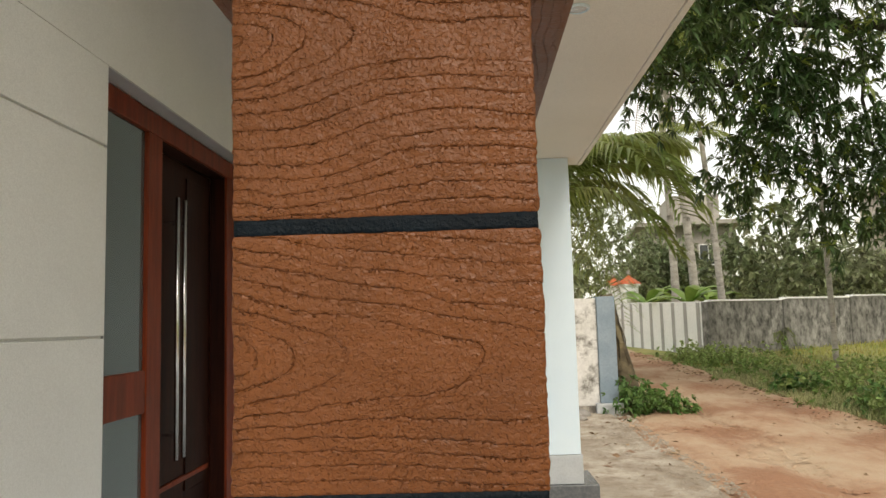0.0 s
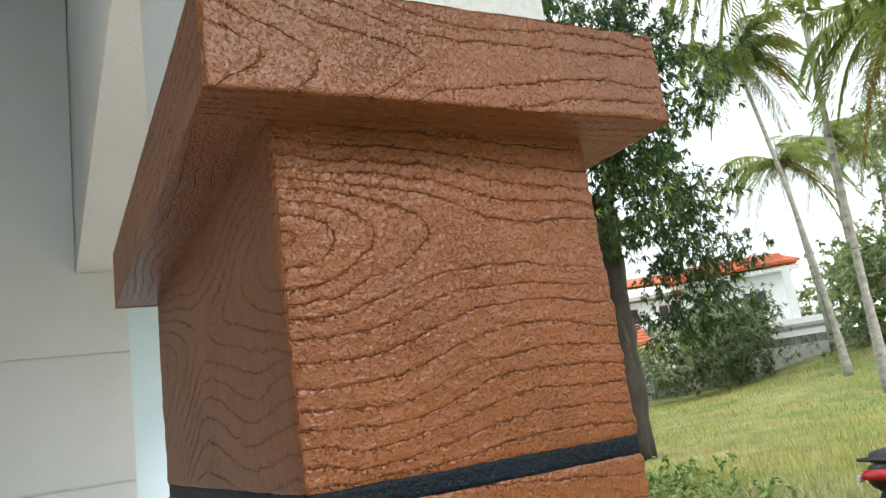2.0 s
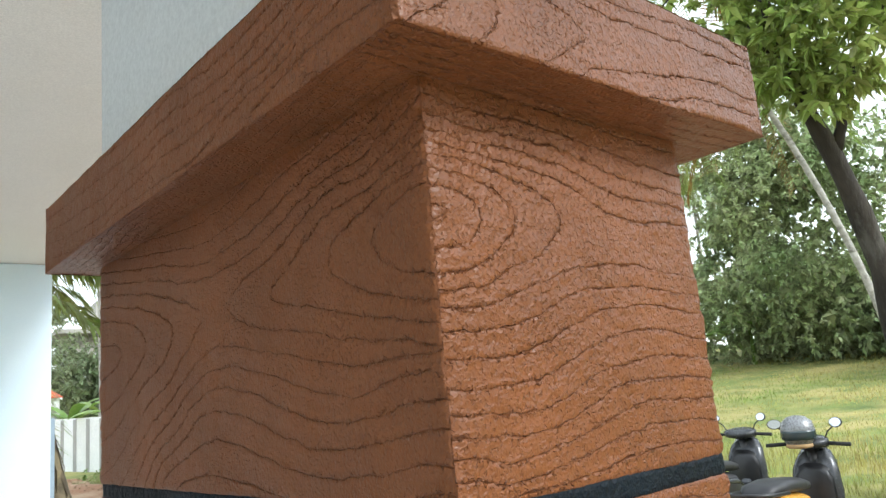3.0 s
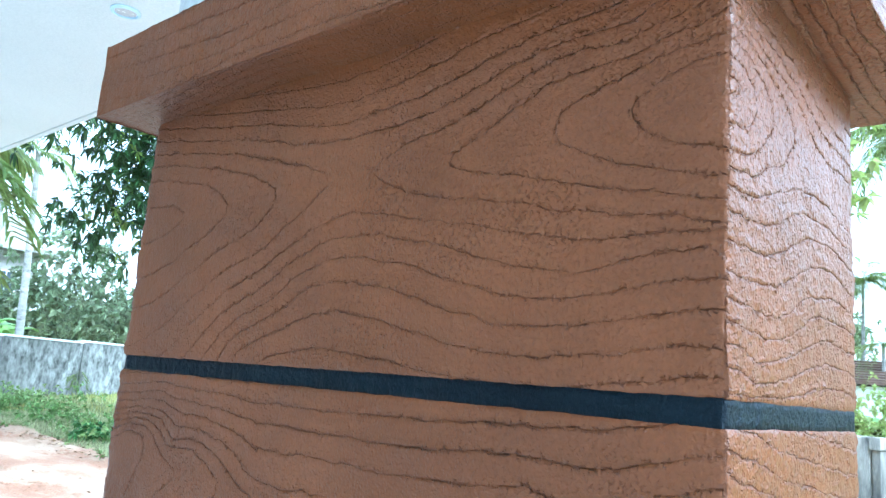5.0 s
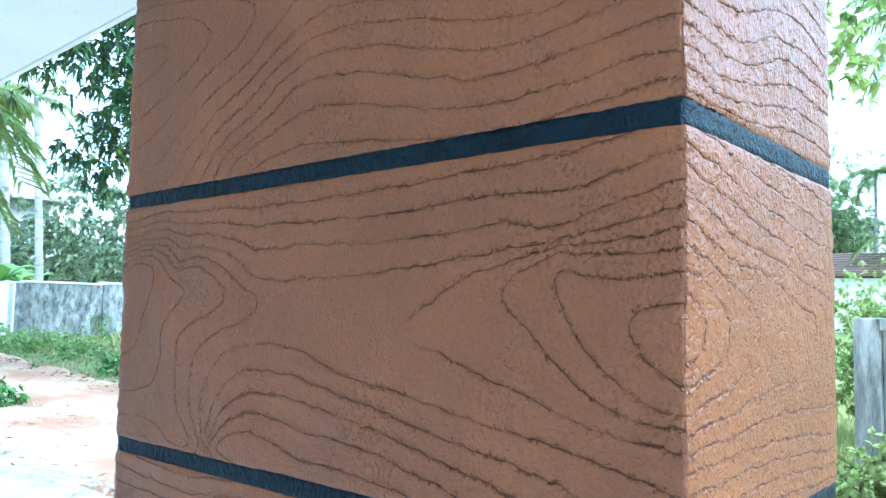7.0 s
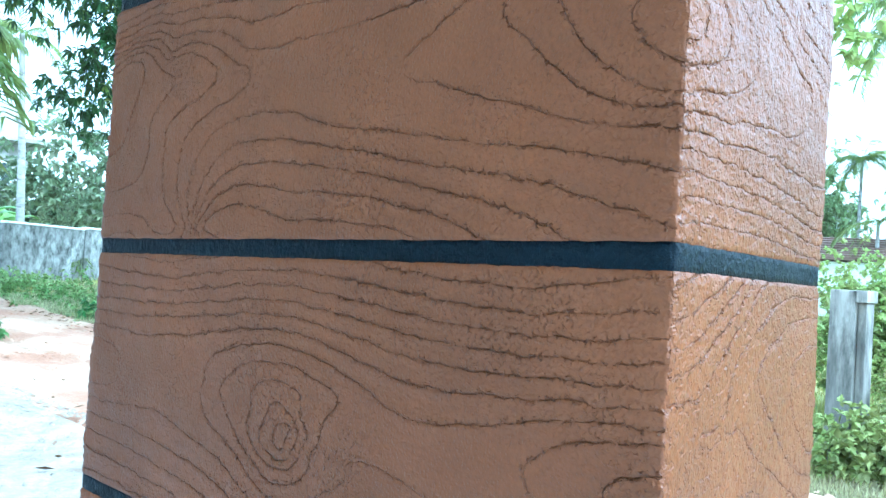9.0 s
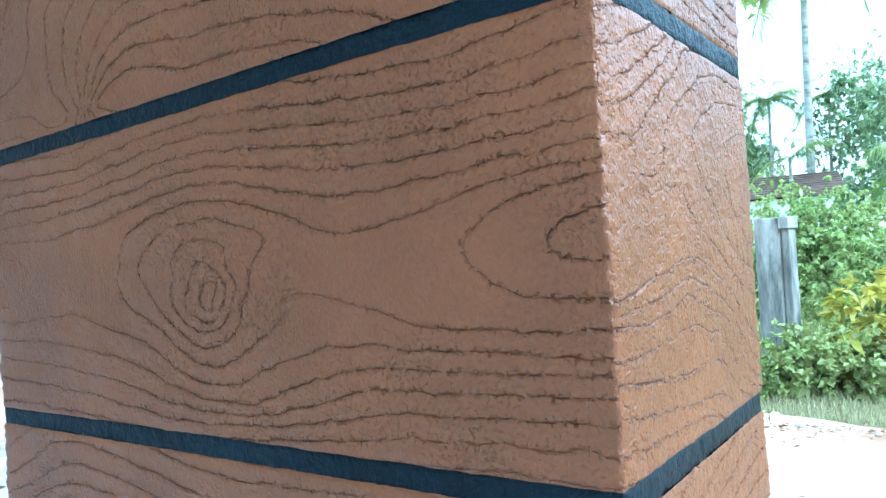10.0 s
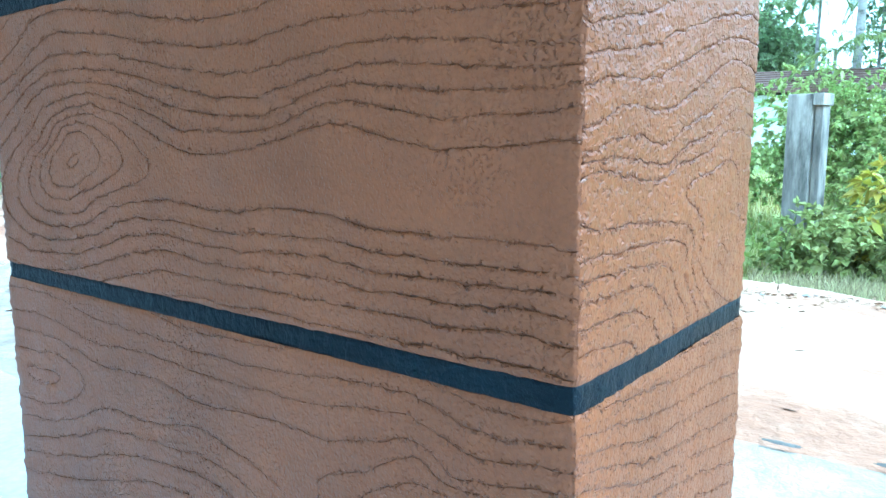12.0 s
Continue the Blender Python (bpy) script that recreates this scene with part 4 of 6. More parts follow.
def leaf_arrays(rng, base, axis, length, width, droop=0.25):
    """Folded leaves: five points and two faces each."""
    n = len(base)
    axis = axis / (np.linalg.norm(axis, axis=1, keepdims=True) + 1e-9)
    side = np.cross(axis, rng.normal(size=(n, 3)) * 0.5 + np.array([0, 0, 1.0]))
    side /= np.linalg.norm(side, axis=1, keepdims=True) + 1e-9
    up = np.cross(side, axis)
    ln, wd = length[:, None], width[:, None]
    mid = base + axis * ln * 0.45 - up * wd * 0.15
    tip = base + axis * ln - np.array([0, 0, 1.0]) * ln * droop
    lft, rgt = mid + side * wd * 0.5 + up * wd * 0.3, mid - side * wd * 0.5 + up * wd * 0.3
    v = np.stack([base, mid, tip, lft, rgt], 1).reshape(-1, 3)
    k = np.arange(n)[:, None] * 5
    f = np.concatenate([k + np.array([[0, 1, 2, 3]]), k + np.array([[0, 4, 2, 1]])], 0)
    return v, f


def clump_leaves(rng, clumps, per, length, width, whorl=8, droop=0.3, hang=0.35):
    """Whorls of leaves in uneven ellipsoid clumps; clumps: centre, radius, height, weight."""
    vs, fs, off = [], [], 0
    for (c, rh, rv, wt) in clumps:
        n = max(6, int(per * wt * rh * (rh + rv)))
        p = rng.normal(size=(n, 3))
        p /= np.linalg.norm(p, axis=1, keepdims=True)
        rad = (0.35 + 0.75 * rng.rand(n) ** 0.6)[:, None]
        lump = (1 + 0.35 * np.sin(p[:, :1] * 5 + c[0]) * np.cos(p[:, 1:2] * 4 + c[1]))
        p0 = p * rad * lump
        centre = np.array(c) + p0 * np.array([rh, rh, rv])
        out = p * np.array([1, 1, 0.6]) + rng.normal(size=(n, 3)) * 0.45 - np.array([0, 0, hang])
        base = np.repeat(centre, whorl, 0)
        ax = np.repeat(out, whorl, 0) * 0.5 + rng.normal(size=(n * whorl, 3)) * 0.75
        ln = length * (0.6 + 0.6 * rng.rand(n * whorl))
        v, f = leaf_arrays(rng, base, ax, ln, width * (0.7 + 0.6 * rng.rand(n * whorl)), droop)
        vs.append(v)
        fs.append(f + off)
        off += len(v)
    return np.concatenate(vs), np.concatenate(fs)


def limb(parent, pts, r0, r1, mat=None, name="limb", sides=9, seed=0, sway=0.05):
    rng = np.random.RandomState(seed + 11)
    pts = [Vector(p) for p in pts]
    fine = []
    for a, b in zip(pts, pts[1:]):
        for k in range(4):
            w = sway * (b - a).length if 0 < k else 0.0
            fine.append(a.lerp(b, k / 4) + Vector(rng.normal(size=3)) * w * 0.5)
    fine.append(pts[-1])
    n = len(fine)
    rad = [(r0 + (r1 - r0) * (i / (n - 1)) ** 0.8) * (1 + 0.08 * math.sin(i * 2.3 + seed)) for i in range(n)]
    return part(name, tube(fine, rad, sides), mat or M_BARK, parent, "", True)


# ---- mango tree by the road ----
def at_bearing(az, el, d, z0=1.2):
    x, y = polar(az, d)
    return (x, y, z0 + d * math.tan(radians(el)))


mx, my = polar(40.6, 16.3)
mz = gz(mx, my)
mango = thing("mango_tree", "large mango tree with dark bark and drooping leaves beside the road", "tree")
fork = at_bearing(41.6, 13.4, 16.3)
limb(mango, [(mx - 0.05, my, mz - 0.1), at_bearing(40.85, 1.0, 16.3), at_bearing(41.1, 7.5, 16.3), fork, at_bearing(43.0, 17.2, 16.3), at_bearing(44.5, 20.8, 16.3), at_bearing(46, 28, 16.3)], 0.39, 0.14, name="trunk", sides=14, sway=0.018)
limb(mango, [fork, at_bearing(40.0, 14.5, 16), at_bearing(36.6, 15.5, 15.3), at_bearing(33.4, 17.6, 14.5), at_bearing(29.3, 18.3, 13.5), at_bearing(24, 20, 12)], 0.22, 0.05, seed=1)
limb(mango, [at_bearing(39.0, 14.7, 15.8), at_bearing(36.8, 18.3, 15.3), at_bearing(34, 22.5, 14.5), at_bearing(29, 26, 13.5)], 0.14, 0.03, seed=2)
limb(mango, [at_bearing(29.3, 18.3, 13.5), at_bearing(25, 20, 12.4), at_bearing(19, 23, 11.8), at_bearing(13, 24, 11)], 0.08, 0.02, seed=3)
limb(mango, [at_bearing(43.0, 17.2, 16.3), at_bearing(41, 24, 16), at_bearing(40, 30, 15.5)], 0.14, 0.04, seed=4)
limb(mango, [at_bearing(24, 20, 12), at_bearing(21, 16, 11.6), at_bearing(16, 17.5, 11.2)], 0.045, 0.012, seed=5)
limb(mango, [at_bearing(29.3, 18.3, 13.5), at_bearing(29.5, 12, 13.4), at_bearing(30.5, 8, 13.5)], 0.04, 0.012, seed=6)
MANGO_CLUMPS = [
    (11, 25, 11, 1.7, 1.0), (15.5, 20.5, 11, 1.5, 0.8), (18, 27, 12, 2.2, 1.3), (20, 17, 11.5, 1.5, 0.75), (24.5, 22, 12, 2.0, 1.1),
    (24.5, 12, 12, 1.2, 0.7), (28.5, 9, 13, 1.2, 0.9), (30, 26, 13, 2.3, 1.3), (31.5, 9.5, 13.5, 0.9, 1.1), (36, 25, 14, 2.2, 1.3),
    (41, 28, 15, 2.4, 1.5), (43.5, 20, 15, 1.3, 1.4), (45, 14, 15, 1.2, 1.0), (47, 22, 16, 1.8, 1.4), (23, 15, 12, 0.9, 0.6)]
MANGO_MORE = [
    (42, 11.5, 15.3, 0.7, 0.45), (45.8, 6.5, 18, 1.0, 0.9), (47.0, 9.5, 18, 1.2, 0.8), (49.2, 8.5, 18.5, 0.8, 0.7), (46.2, 12.5, 17, 1.0, 0.7), (48.0, 13.5, 17, 0.9, 0.6),
    (44.3, 3.6, 18, 0.8, 0.6), (48.0, 4.5, 18.5, 0.9, 0.7), (21, 9.5, 12, 0.7, 0.6), (26.5, 6.5, 12.5, 0.6, 0.7), (38, 20, 15, 1.1, 0.6), (27, 17, 12.5, 1.0, 0.5),
    (43.3, 16.5, 15.3, 0.9, 0.8), (45.2, 18, 15.5, 1.2, 1.0), (44.6, 24, 15.5, 1.4, 1.1), (40.5, 23, 15, 1.0, 0.8)]
rng = np.random.RandomState(5)
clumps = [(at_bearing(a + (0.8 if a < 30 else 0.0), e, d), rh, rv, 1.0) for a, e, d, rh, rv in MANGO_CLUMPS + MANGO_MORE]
v, f = clump_leaves(rng, clumps, 68, 0.19, 0.047, 10, 0.35, 0.5)
arrays("crown", v, f, M_MANGO, mango, "dense drooping dark green leaves")
v, f = clump_leaves(rng, clumps, 6, 0.20, 0.05, 8, 0.2, 0.2)
arrays("young_leaves", v, f, M_MANGO2, mango, "lighter yellow-green young leaves")

# ---- broad-leaved tree overhanging the lawn ----
tree = thing("jack_tree", "broad-leaved tree with light green leaves overhanging the grass", "tree")
tx, ty = polar(71.5, 10.5)
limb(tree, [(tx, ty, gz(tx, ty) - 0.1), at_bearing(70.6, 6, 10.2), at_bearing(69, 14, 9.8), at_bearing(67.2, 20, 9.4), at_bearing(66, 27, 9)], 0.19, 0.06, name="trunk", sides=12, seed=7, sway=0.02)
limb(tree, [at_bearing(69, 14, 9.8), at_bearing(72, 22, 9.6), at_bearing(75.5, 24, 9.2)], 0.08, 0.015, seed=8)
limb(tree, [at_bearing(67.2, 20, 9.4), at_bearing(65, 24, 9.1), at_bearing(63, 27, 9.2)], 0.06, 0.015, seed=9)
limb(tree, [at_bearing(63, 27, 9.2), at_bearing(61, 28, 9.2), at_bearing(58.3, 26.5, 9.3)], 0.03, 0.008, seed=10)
JACK = [(67.0, 25.5, 9, 0.8, 0.45), (69.5, 22.5, 9, 0.7, 0.4), (72, 27, 9.5, 1.4, 0.8), (65.5, 31, 9, 0.8, 0.5), (75.6, 16.5, 9, 0.30, 0.40),
        (76.5, 23, 9.5, 0.7, 0.5), (68.5, 32, 9, 1.4, 0.7), (71.5, 19.5, 9, 0.45, 0.3),
        (65.6, 20.5, 9, 0.5, 0.3), (67.8, 20, 9, 0.5, 0.3), (69.3, 18.4, 9, 0.4, 0.28), (58.3, 25.5, 9.3, 0.42, 0.36), (64.0, 23.5, 9, 0.45, 0.3)]
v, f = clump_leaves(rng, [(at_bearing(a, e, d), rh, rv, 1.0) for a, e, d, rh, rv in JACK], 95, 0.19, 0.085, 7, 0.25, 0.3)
arrays("crown", v, f, M_JACK, tree, "light green broad leaves")


# ---- palms ----
def frond_mesh(name, length, rise, fall, n=62, width=0.95, mat=None, seed=0):
    """A coconut frond in its own axes: from the crown outwards along x, leaflets hanging from the rib."""
    r = np.random.RandomState(seed)
    t = np.linspace(0, 1, n)
    px, pz = length * (t - 0.18 * t ** 2), rise * t * length - fall * length * t ** 2.2
    vs, fs = [], []

    def quad(a, b, c, d):
        k = len(vs)
        vs.extend([a, b, c, d])
        fs.append((k, k + 1, k + 2, k + 3))

    for i in range(n - 1):
        w0, w1 = 0.03 * (1 - 0.8 * t[i]), 0.03 * (1 - 0.8 * t[i + 1])
        quad((px[i], -w0, pz[i]), (px[i + 1], -w1, pz[i + 1]), (px[i + 1], w1, pz[i + 1]), (px[i], w0, pz[i]))
    for i in range(3, n):
        ll = width * (0.55 + 0.45 * math.sin(math.pi * min(1, t[i] * 1.05))) * length / 4 * (0.85 + 0.3 * r.rand())
        for s in (-1, 1):
            fwd, dn = 0.55 * ll * (0.8 + 0.4 * r.rand()), ll * (0.35 + 0.5 * r.rand())
            tip = (px[i] + fwd, s * ll * (0.75 + 0.2 * r.rand()), pz[i] - dn)
            m = (px[i] + fwd * 0.5, s * ll * 0.5, pz[i] - dn * 0.22)
            w = 0.032 * length / 4
            quad((px[i] - w, 0, pz[i]), (m[0] - w, m[1], m[2]), tip, (m[0] + w, m[1], m[2]))
            quad((px[i] - w, 0, pz[i]), (m[0] + w, m[1], m[2]), (px[i] + w, 0, pz[i]), (px[i], s * 0.004, pz[i] + 0.002))
    me = bpy.data.meshes.new(name)
    me.from_pydata(vs, [], fs)
    me.materials.append(mat or M_PALM)
    return me


FRONDS = [frond_mesh("frond", 4.0, 0.75, 0.55, seed=1), frond_mesh("frond", 4.2, 0.45, 0.75, seed=2), frond_mesh("frond", 4.0, 0.10, 0.85, seed=3),
          frond_mesh("frond", 3.6, -0.30, 0.75, seed=4)]
DRY = frond_mesh("frond", 3.4, -0.6, 0.7, mat=M_PALMDRY, seed=5)


def palm(label, x, y, height, lean=(0.0, 0.0), size=1.0, count=22, r=0.15, seed=0, dry=1, kinds=(0, 1, 1, 2, 2, 3), group="coconut palms"):
    rg = np.random.RandomState(seed + 40)
    z = gz(x, y)
    ob = thing("coconut_palm", label, "palm tree", (x, y, z), group=group)
    pts, rad = [], []
    n = max(6, int(height * 3))
    for i in range(n + 1):
        s = i / n
        pts.append((lean[0] * s ** 1.6, lean[1] * s ** 1.6, height * s - (0.1 if i == 0 else 0)))
        rad.append(r * (1.35 - 0.5 * min(1, s * 6)) * (1 - 0.35 * s) * (1 + 0.05 * (i % 2)))
    part("trunk", tube(pts, rad, 10), M_PALMBARK, ob, "", True)
    top = Vector(pts[-1])
    for k in range(count):
        kind = kinds[k % len(kinds)]
        o = new("frond", FRONDS[kind])
        o.parent = ob
        o.matrix_basis = Matrix.Translation(top) @ pose(0, 0, 0, rg.uniform(-8, 8), rg.uniform(-8, 8), k * 137.5 + rg.uniform(-12, 12)) @ Matrix.Scale(size * rg.uniform(0.85, 1.1), 4)
    for k in range(dry):
        o = tagged(new("dry_frond", DRY), "brown dry hanging frond")
        o.parent = ob
        o.matrix_basis = Matrix.Translation(top) @ pose(0, 0, 0, 0, 0, 200 + 90 * k + seed * 37) @ Matrix.Scale(size, 4)
    return ob


def palm_at(az, d, height, lean_az=0.0, **kw):
    x, y = polar(az, d)
    lx, ly = polar(az + lean_az, d)
    return palm(kw.pop("label", "tall coconut palm with grey ringed trunk"), x, y, height, (lx - x, ly - y), **kw)


palm_at(57.5, 24, 16.2, 1.6, seed=1, r=0.135, size=1.25, count=26, dry=3, kinds=(1, 2, 2, 3))
palm_at(55.4, 29, 12.2, -2.2, seed=2, r=0.12, size=0.66, count=44, dry=2, kinds=(0, 0, 1, 1, 2, 2, 3))
palm_at(71.2, 22, 9.9, -6.8, seed=14, r=0.13, size=0.80, count=30, dry=3, kinds=(0, 1, 1, 2, 2, 3))
palm_at(55.0, 40, 9.6, -0.5, seed=3, r=0.16, size=0.9, dry=2)
palm_at(57.3, 44, 10.5, 0.5, seed=4, r=0.14, size=0.8)
palm_at(60.0, 47, 10.0, 0.3, seed=5, r=0.14, size=0.8)
palm_at(15.7, 28, 13.0, -0.6, seed=6, r=0.17, size=1.0)
palm_at(17.1, 29, 12.0, -1.9, seed=7, r=0.19, size=1.0)
palm_at(7.0, 16.5, 4.6, 0.4, seed=8, r=0.16, size=0.95, count=17, kinds=(0, 1, 1, 2), label="young coconut palm with arching green fronds")
palm_at(5.0, 15.0, 3.6, 0.3, seed=13, r=0.15, size=0.85, count=9, kinds=(0, 1, 1, 2), dry=0, label="young coconut palm with arching green fronds")
palm_at(77.9, 33, 5.7, 0.1, seed=9, r=0.10, size=0.36, dry=0, label="small distant coconut palm")
palm_at(80.3, 30, 11.0, 0.4, seed=10, r=0.19, size=0.8, label="coconut palm with a thick pale trunk")
palm_at(90.5, 14, 2.0, 0.6, seed=11, r=0.12, size=0.55, dry=0, label="small coconut palm behind the hedge")
palm_at(21.0, 26, 0.6, 0.0, seed=12, r=0.12, size=0.5, count=9, dry=0, label="short palm sprouting behind the wall")


def slim_trunk(az, d, height, lean_az, r=0.08, seed=0):
    x, y = polar(az, d)
    lx, ly = polar(az + lean_az, d)
    ob = thing("areca_palm", "slender areca palm with a pale speckled trunk", "palm tree", (x, y, gz(x, y)), group="areca palms")
    n = 22
    part("trunk", tube([((lx - x) * (i / n) ** 1.4, (ly - y) * (i / n) ** 1.4, height * i / n - (0.1 if i == 0 else 0)) for i in range(n + 1)],
                       [r * (1.25 - 0.5 * i / n) * (1 + 0.04 * (i % 2)) for i in range(n + 1)], 9), M_PALMBARK, ob, "", True)
    for k in range(7):
        o = new("frond", FRONDS[k % 3])
        o.parent = ob
        o.matrix_basis = pose(lx - x, ly - y, height, 0, 0, k * 137.5 + seed * 40) @ Matrix.Scale(0.45, 4)


slim_trunk(19.0, 25, 7.0, -0.9, 0.10, 1)
slim_trunk(26.1, 18.5, 9.0, -0.5, 0.052, 2)
slim_trunk(36.85, 27, 13.0, 2.1, 0.12, 3)
slim_trunk(81.6, 34, 6.0, 0.2, 0.07, 4)
slim_trunk(79.0, 28, 3.2, 0.0, 0.07, 5)


# ---- banana plants ----
def banana(az, d, height, seed, z=None, leaves=7):
    rg = np.random.RandomState(seed)
    x, y = polar(az, d)
    ob = thing("banana_plant", "banana plant with broad bright green leaves", "plant", (x, y, gz(x, y) if z is None else z), group="banana plants")
    part("stem", tube([(0, 0, -0.1), (0.02, 0, height * 0.3), (0.0, 0.03, height * 0.6)], [0.11, 0.09, 0.06], 9), M_BANANA, ob, "", True)
    for k in range(leaves):
        a, ln, up = k * 137.5 + rg.uniform(-20, 20), height * rg.uniform(0.5, 0.75), rg.uniform(0.5, 1.3)
        bm, n, rows = bmesh.new(), 9, []
        for i in range(n + 1):
            t = i / n
            px, pz = ln * t * 0.8, ln * (up * t - (up * 0.55 + 0.25) * t * t)
            w = 0.17 * height / 2 * math.sin(math.pi * (0.06 + 0.92 * t)) ** 0.7
            rows.append([bm.verts.new(p) for p in ((px, -w, pz - w * 0.25), (px, 0, pz), (px, w, pz - w * 0.25))])
        for r0, r1 in zip(rows, rows[1:]):
            for j in range(2):
                bm.faces.new((r0[j], r1[j], r1[j + 1], r0[j + 1]))
        lf = part("leaf", bm, M_BANANA, ob, "", True)
        lf.matrix_basis = pose(0, 0, height * 0.55, 0, 0, a)


for k, (a, d, h) in enumerate(((39.6, 36, 3.6), (41.0, 37, 3.2), (35.2, 35, 2.8), (16.6, 26, 2.6), (13.6, 29, 2.6), (18.2, 27, 2.4), (76.6, 13, 1.9), (59.0, 33, 2.4), (62.5, 35, 2.6))):
    banana(a, d, h, 70 + k)

# ---- boundary walls ----
P1, P2, P0 = Vector((7.06, 21.4, 0)), Vector((31.3, 33.6, 0)), Vector((5.73, 27.6, 0))


def wall_run(name, label, a, b, top_a, top_b, pieces, thick, mat, coping, joint=0.0):
    ob = thing(name, label, "wall", kind="structure")
    run = (b - a)
    ang = math.degrees(math.atan2(run.y, run.x))
    for k in range(pieces):
        p, q = a + run * (k / pieces), a + run * ((k + 1) / pieces)
        zt = top_a + (top_b - top_a) * (k + 0.5) / pieces
        zb = min(gz(p.x, p.y), gz(q.x, q.y)) - 0.3
        ln = (q - p).length
        o = part("wall_panel", box((joint, -thick / 2, zb), (ln - joint, thick / 2, zt)), mat, ob)
        o.matrix_basis = pose(p.x, p.y, 0, 0, 0, ang)
        if joint:
            o = part("pilaster", box((-0.13, -thick / 2 - 0.04, zb), (0.13, thick / 2 + 0.04, zt - 0.01), 0.01), mat, ob)
            o.matrix_basis = pose(p.x, p.y, 0, 0, 0, ang)
        if coping:
            o = part("coping", box((0, -thick / 2 - 0.03, zt + 0.002), (ln, thick / 2 + 0.03, zt + 0.055), 0.008), coping, ob, "white coping")
            o.matrix_basis = pose(p.x, p.y, 0, 0, 0, ang)
    return ob


wall_run("boundary_wall_north", "weathered grey compound wall with black mould stains", P1, P2, 1.50, 1.92, 9, 0.2, M_OLDWALL, M_WHITEWALL, 0.02)
wall_run("boundary_wall_east", "low white compound wall behind the lawn", Vector((31.4, 33.6, 0)), Vector((38, 22.5, 0)), 2.0, 2.3, 4, 0.2, M_STAINWHITE, M_WHITEWALL, 0.02)
striped = thing("striped_wall", "white compound wall with painted grey vertical stripes", "wall", kind="structure")
run = P0 - P1
ang = math.degrees(math.atan2(run.y, run.x))
ln = run.length
o = part("wall_panel", box((0, -0.1, -0.95), (ln, 0.1, 1.0)), M_WHITEWALL, striped)
o.matrix_basis = pose(P1.x, P1.y, 0, 0, 0, ang)
o.data.transform(Matrix(((1, 0, 0, 0), (0, 1, 0, 0), (0.025, 0, 1.0, 0.53), (0, 0, 0, 1))))
for k in range(9):
    s = 0.30 + k * 0.78
    if s + 0.24 < ln:
        o = part("stripe", box((s, 0.102, -0.4), (s + 0.19, 0.115, 1.50 + 0.025 * s), 0.003), M_STRIPE, striped, "grey painted stripe")
        o.matrix_basis = pose(P1.x, P1.y, 0, 0, 0, ang)


def gate_pillar(az, d, top):
    x, y = polar(az, d)
    ob = thing("gate_pillar", "white gate pillar with a red tiled cap and finial", "pillar", (x, y, gz(x, y)), 12, group="gate pillars")
    h = top - gz(x, y)
    part("shaft", box((-0.26, -0.26, -0.1), (0.26, 0.26, h), 0.01), M_WHITEWALL, ob)
    part("moulding", box((-0.32, -0.32, h + 0.002), (0.32, 0.32, h + 0.07), 0.01), M_WHITEWALL, ob)
    part("tiled_cap", lathe([(0.52, h + 0.075), (0.50, h + 0.11), (0.06, h + 0.40), (0.03, h + 0.42)], 4), M_TILERED, ob, "red tiled pyramid cap")
    part("finial", lathe([(0.02, h + 0.41), (0.08, h + 0.46), (0.09, h + 0.52), (0.05, h + 0.58), (0.02, h + 0.66)], 12), M_STONE, ob, "", True)


gate_pillar(11.2, 31.0, 2.35)
gate_pillar(12.35, 29.8, 2.35)

# boundary end near the apron: stained white wall with a blue-grey post
bx, by = 2.13, 10.45
bz = gz(bx, by)
endpost = thing("boundary_post", "blue-grey painted gate post on a concrete foot", "post", (bx, by, bz))
part("shaft", box((-0.13, -0.13, 0.20), (0.13, 0.13, 1.72), 0.008), M_BLUEPOST, endpost)
part("foot", box((-0.20, -0.19, -0.1), (0.18, 0.19, 0.198), 0.015), M_GREYSKIRT, endpost, "grey concrete foot")
part("side_pier", box((-0.52, -0.08, 0.16), (-0.132, 0.16, 1.70), 0.008), M_STAINWHITE, endpost, "mould-stained white pier")
part("side_foot", box((-0.55, -0.10, -0.1), (-0.202, 0.18, 0.158), 0.012), M_OLDPOST, endpost)
stump = thing("dead_palm_trunk", "leaning dry palm trunk with hanging dead sheaths", "tree trunk", (2.34, 10.85, gz(2.34, 10.85)))
part("trunk", tube([(0.25, 0, -0.1), (0.14, 0, 0.5), (0.0, 0.02, 1.1), (-0.10, 0.04, 1.75)], [0.17, 0.15, 0.13, 0.10], 11), M_ROTTEN, stump, "", True)
rg = np.random.RandomState(9)
for k in range(16):
    z, a = 0.35 + 0.085 * k, rg.uniform(0, 6.28)
    bm = bmesh.new()
    bx0, l = 0.18 - 0.17 * z, rg.uniform(0.35, 0.7)
    d = Vector((math.cos(a), math.sin(a), 0))
    c = Vector((bx0, 0.02, z)) + d * 0.12
    s = Vector((-d.y, d.x, 0)) * 0.05
    vs = [bm.verts.new(c + q) for q in (-s, s, s * 0.7 + d * 0.10 - Vector((0, 0, l * 0.5)), -s * 0.7 + d * 0.10 - Vector((0, 0, l * 0.5)), d * 0.06 - Vector((0, 0, l)))]
    bm.faces.new((vs[0], vs[1], vs[2], vs[3]))
    bm.faces.new((vs[3], vs[2], vs[4]))
    part("dead_sheath", bm, M_ROTTEN, stump)


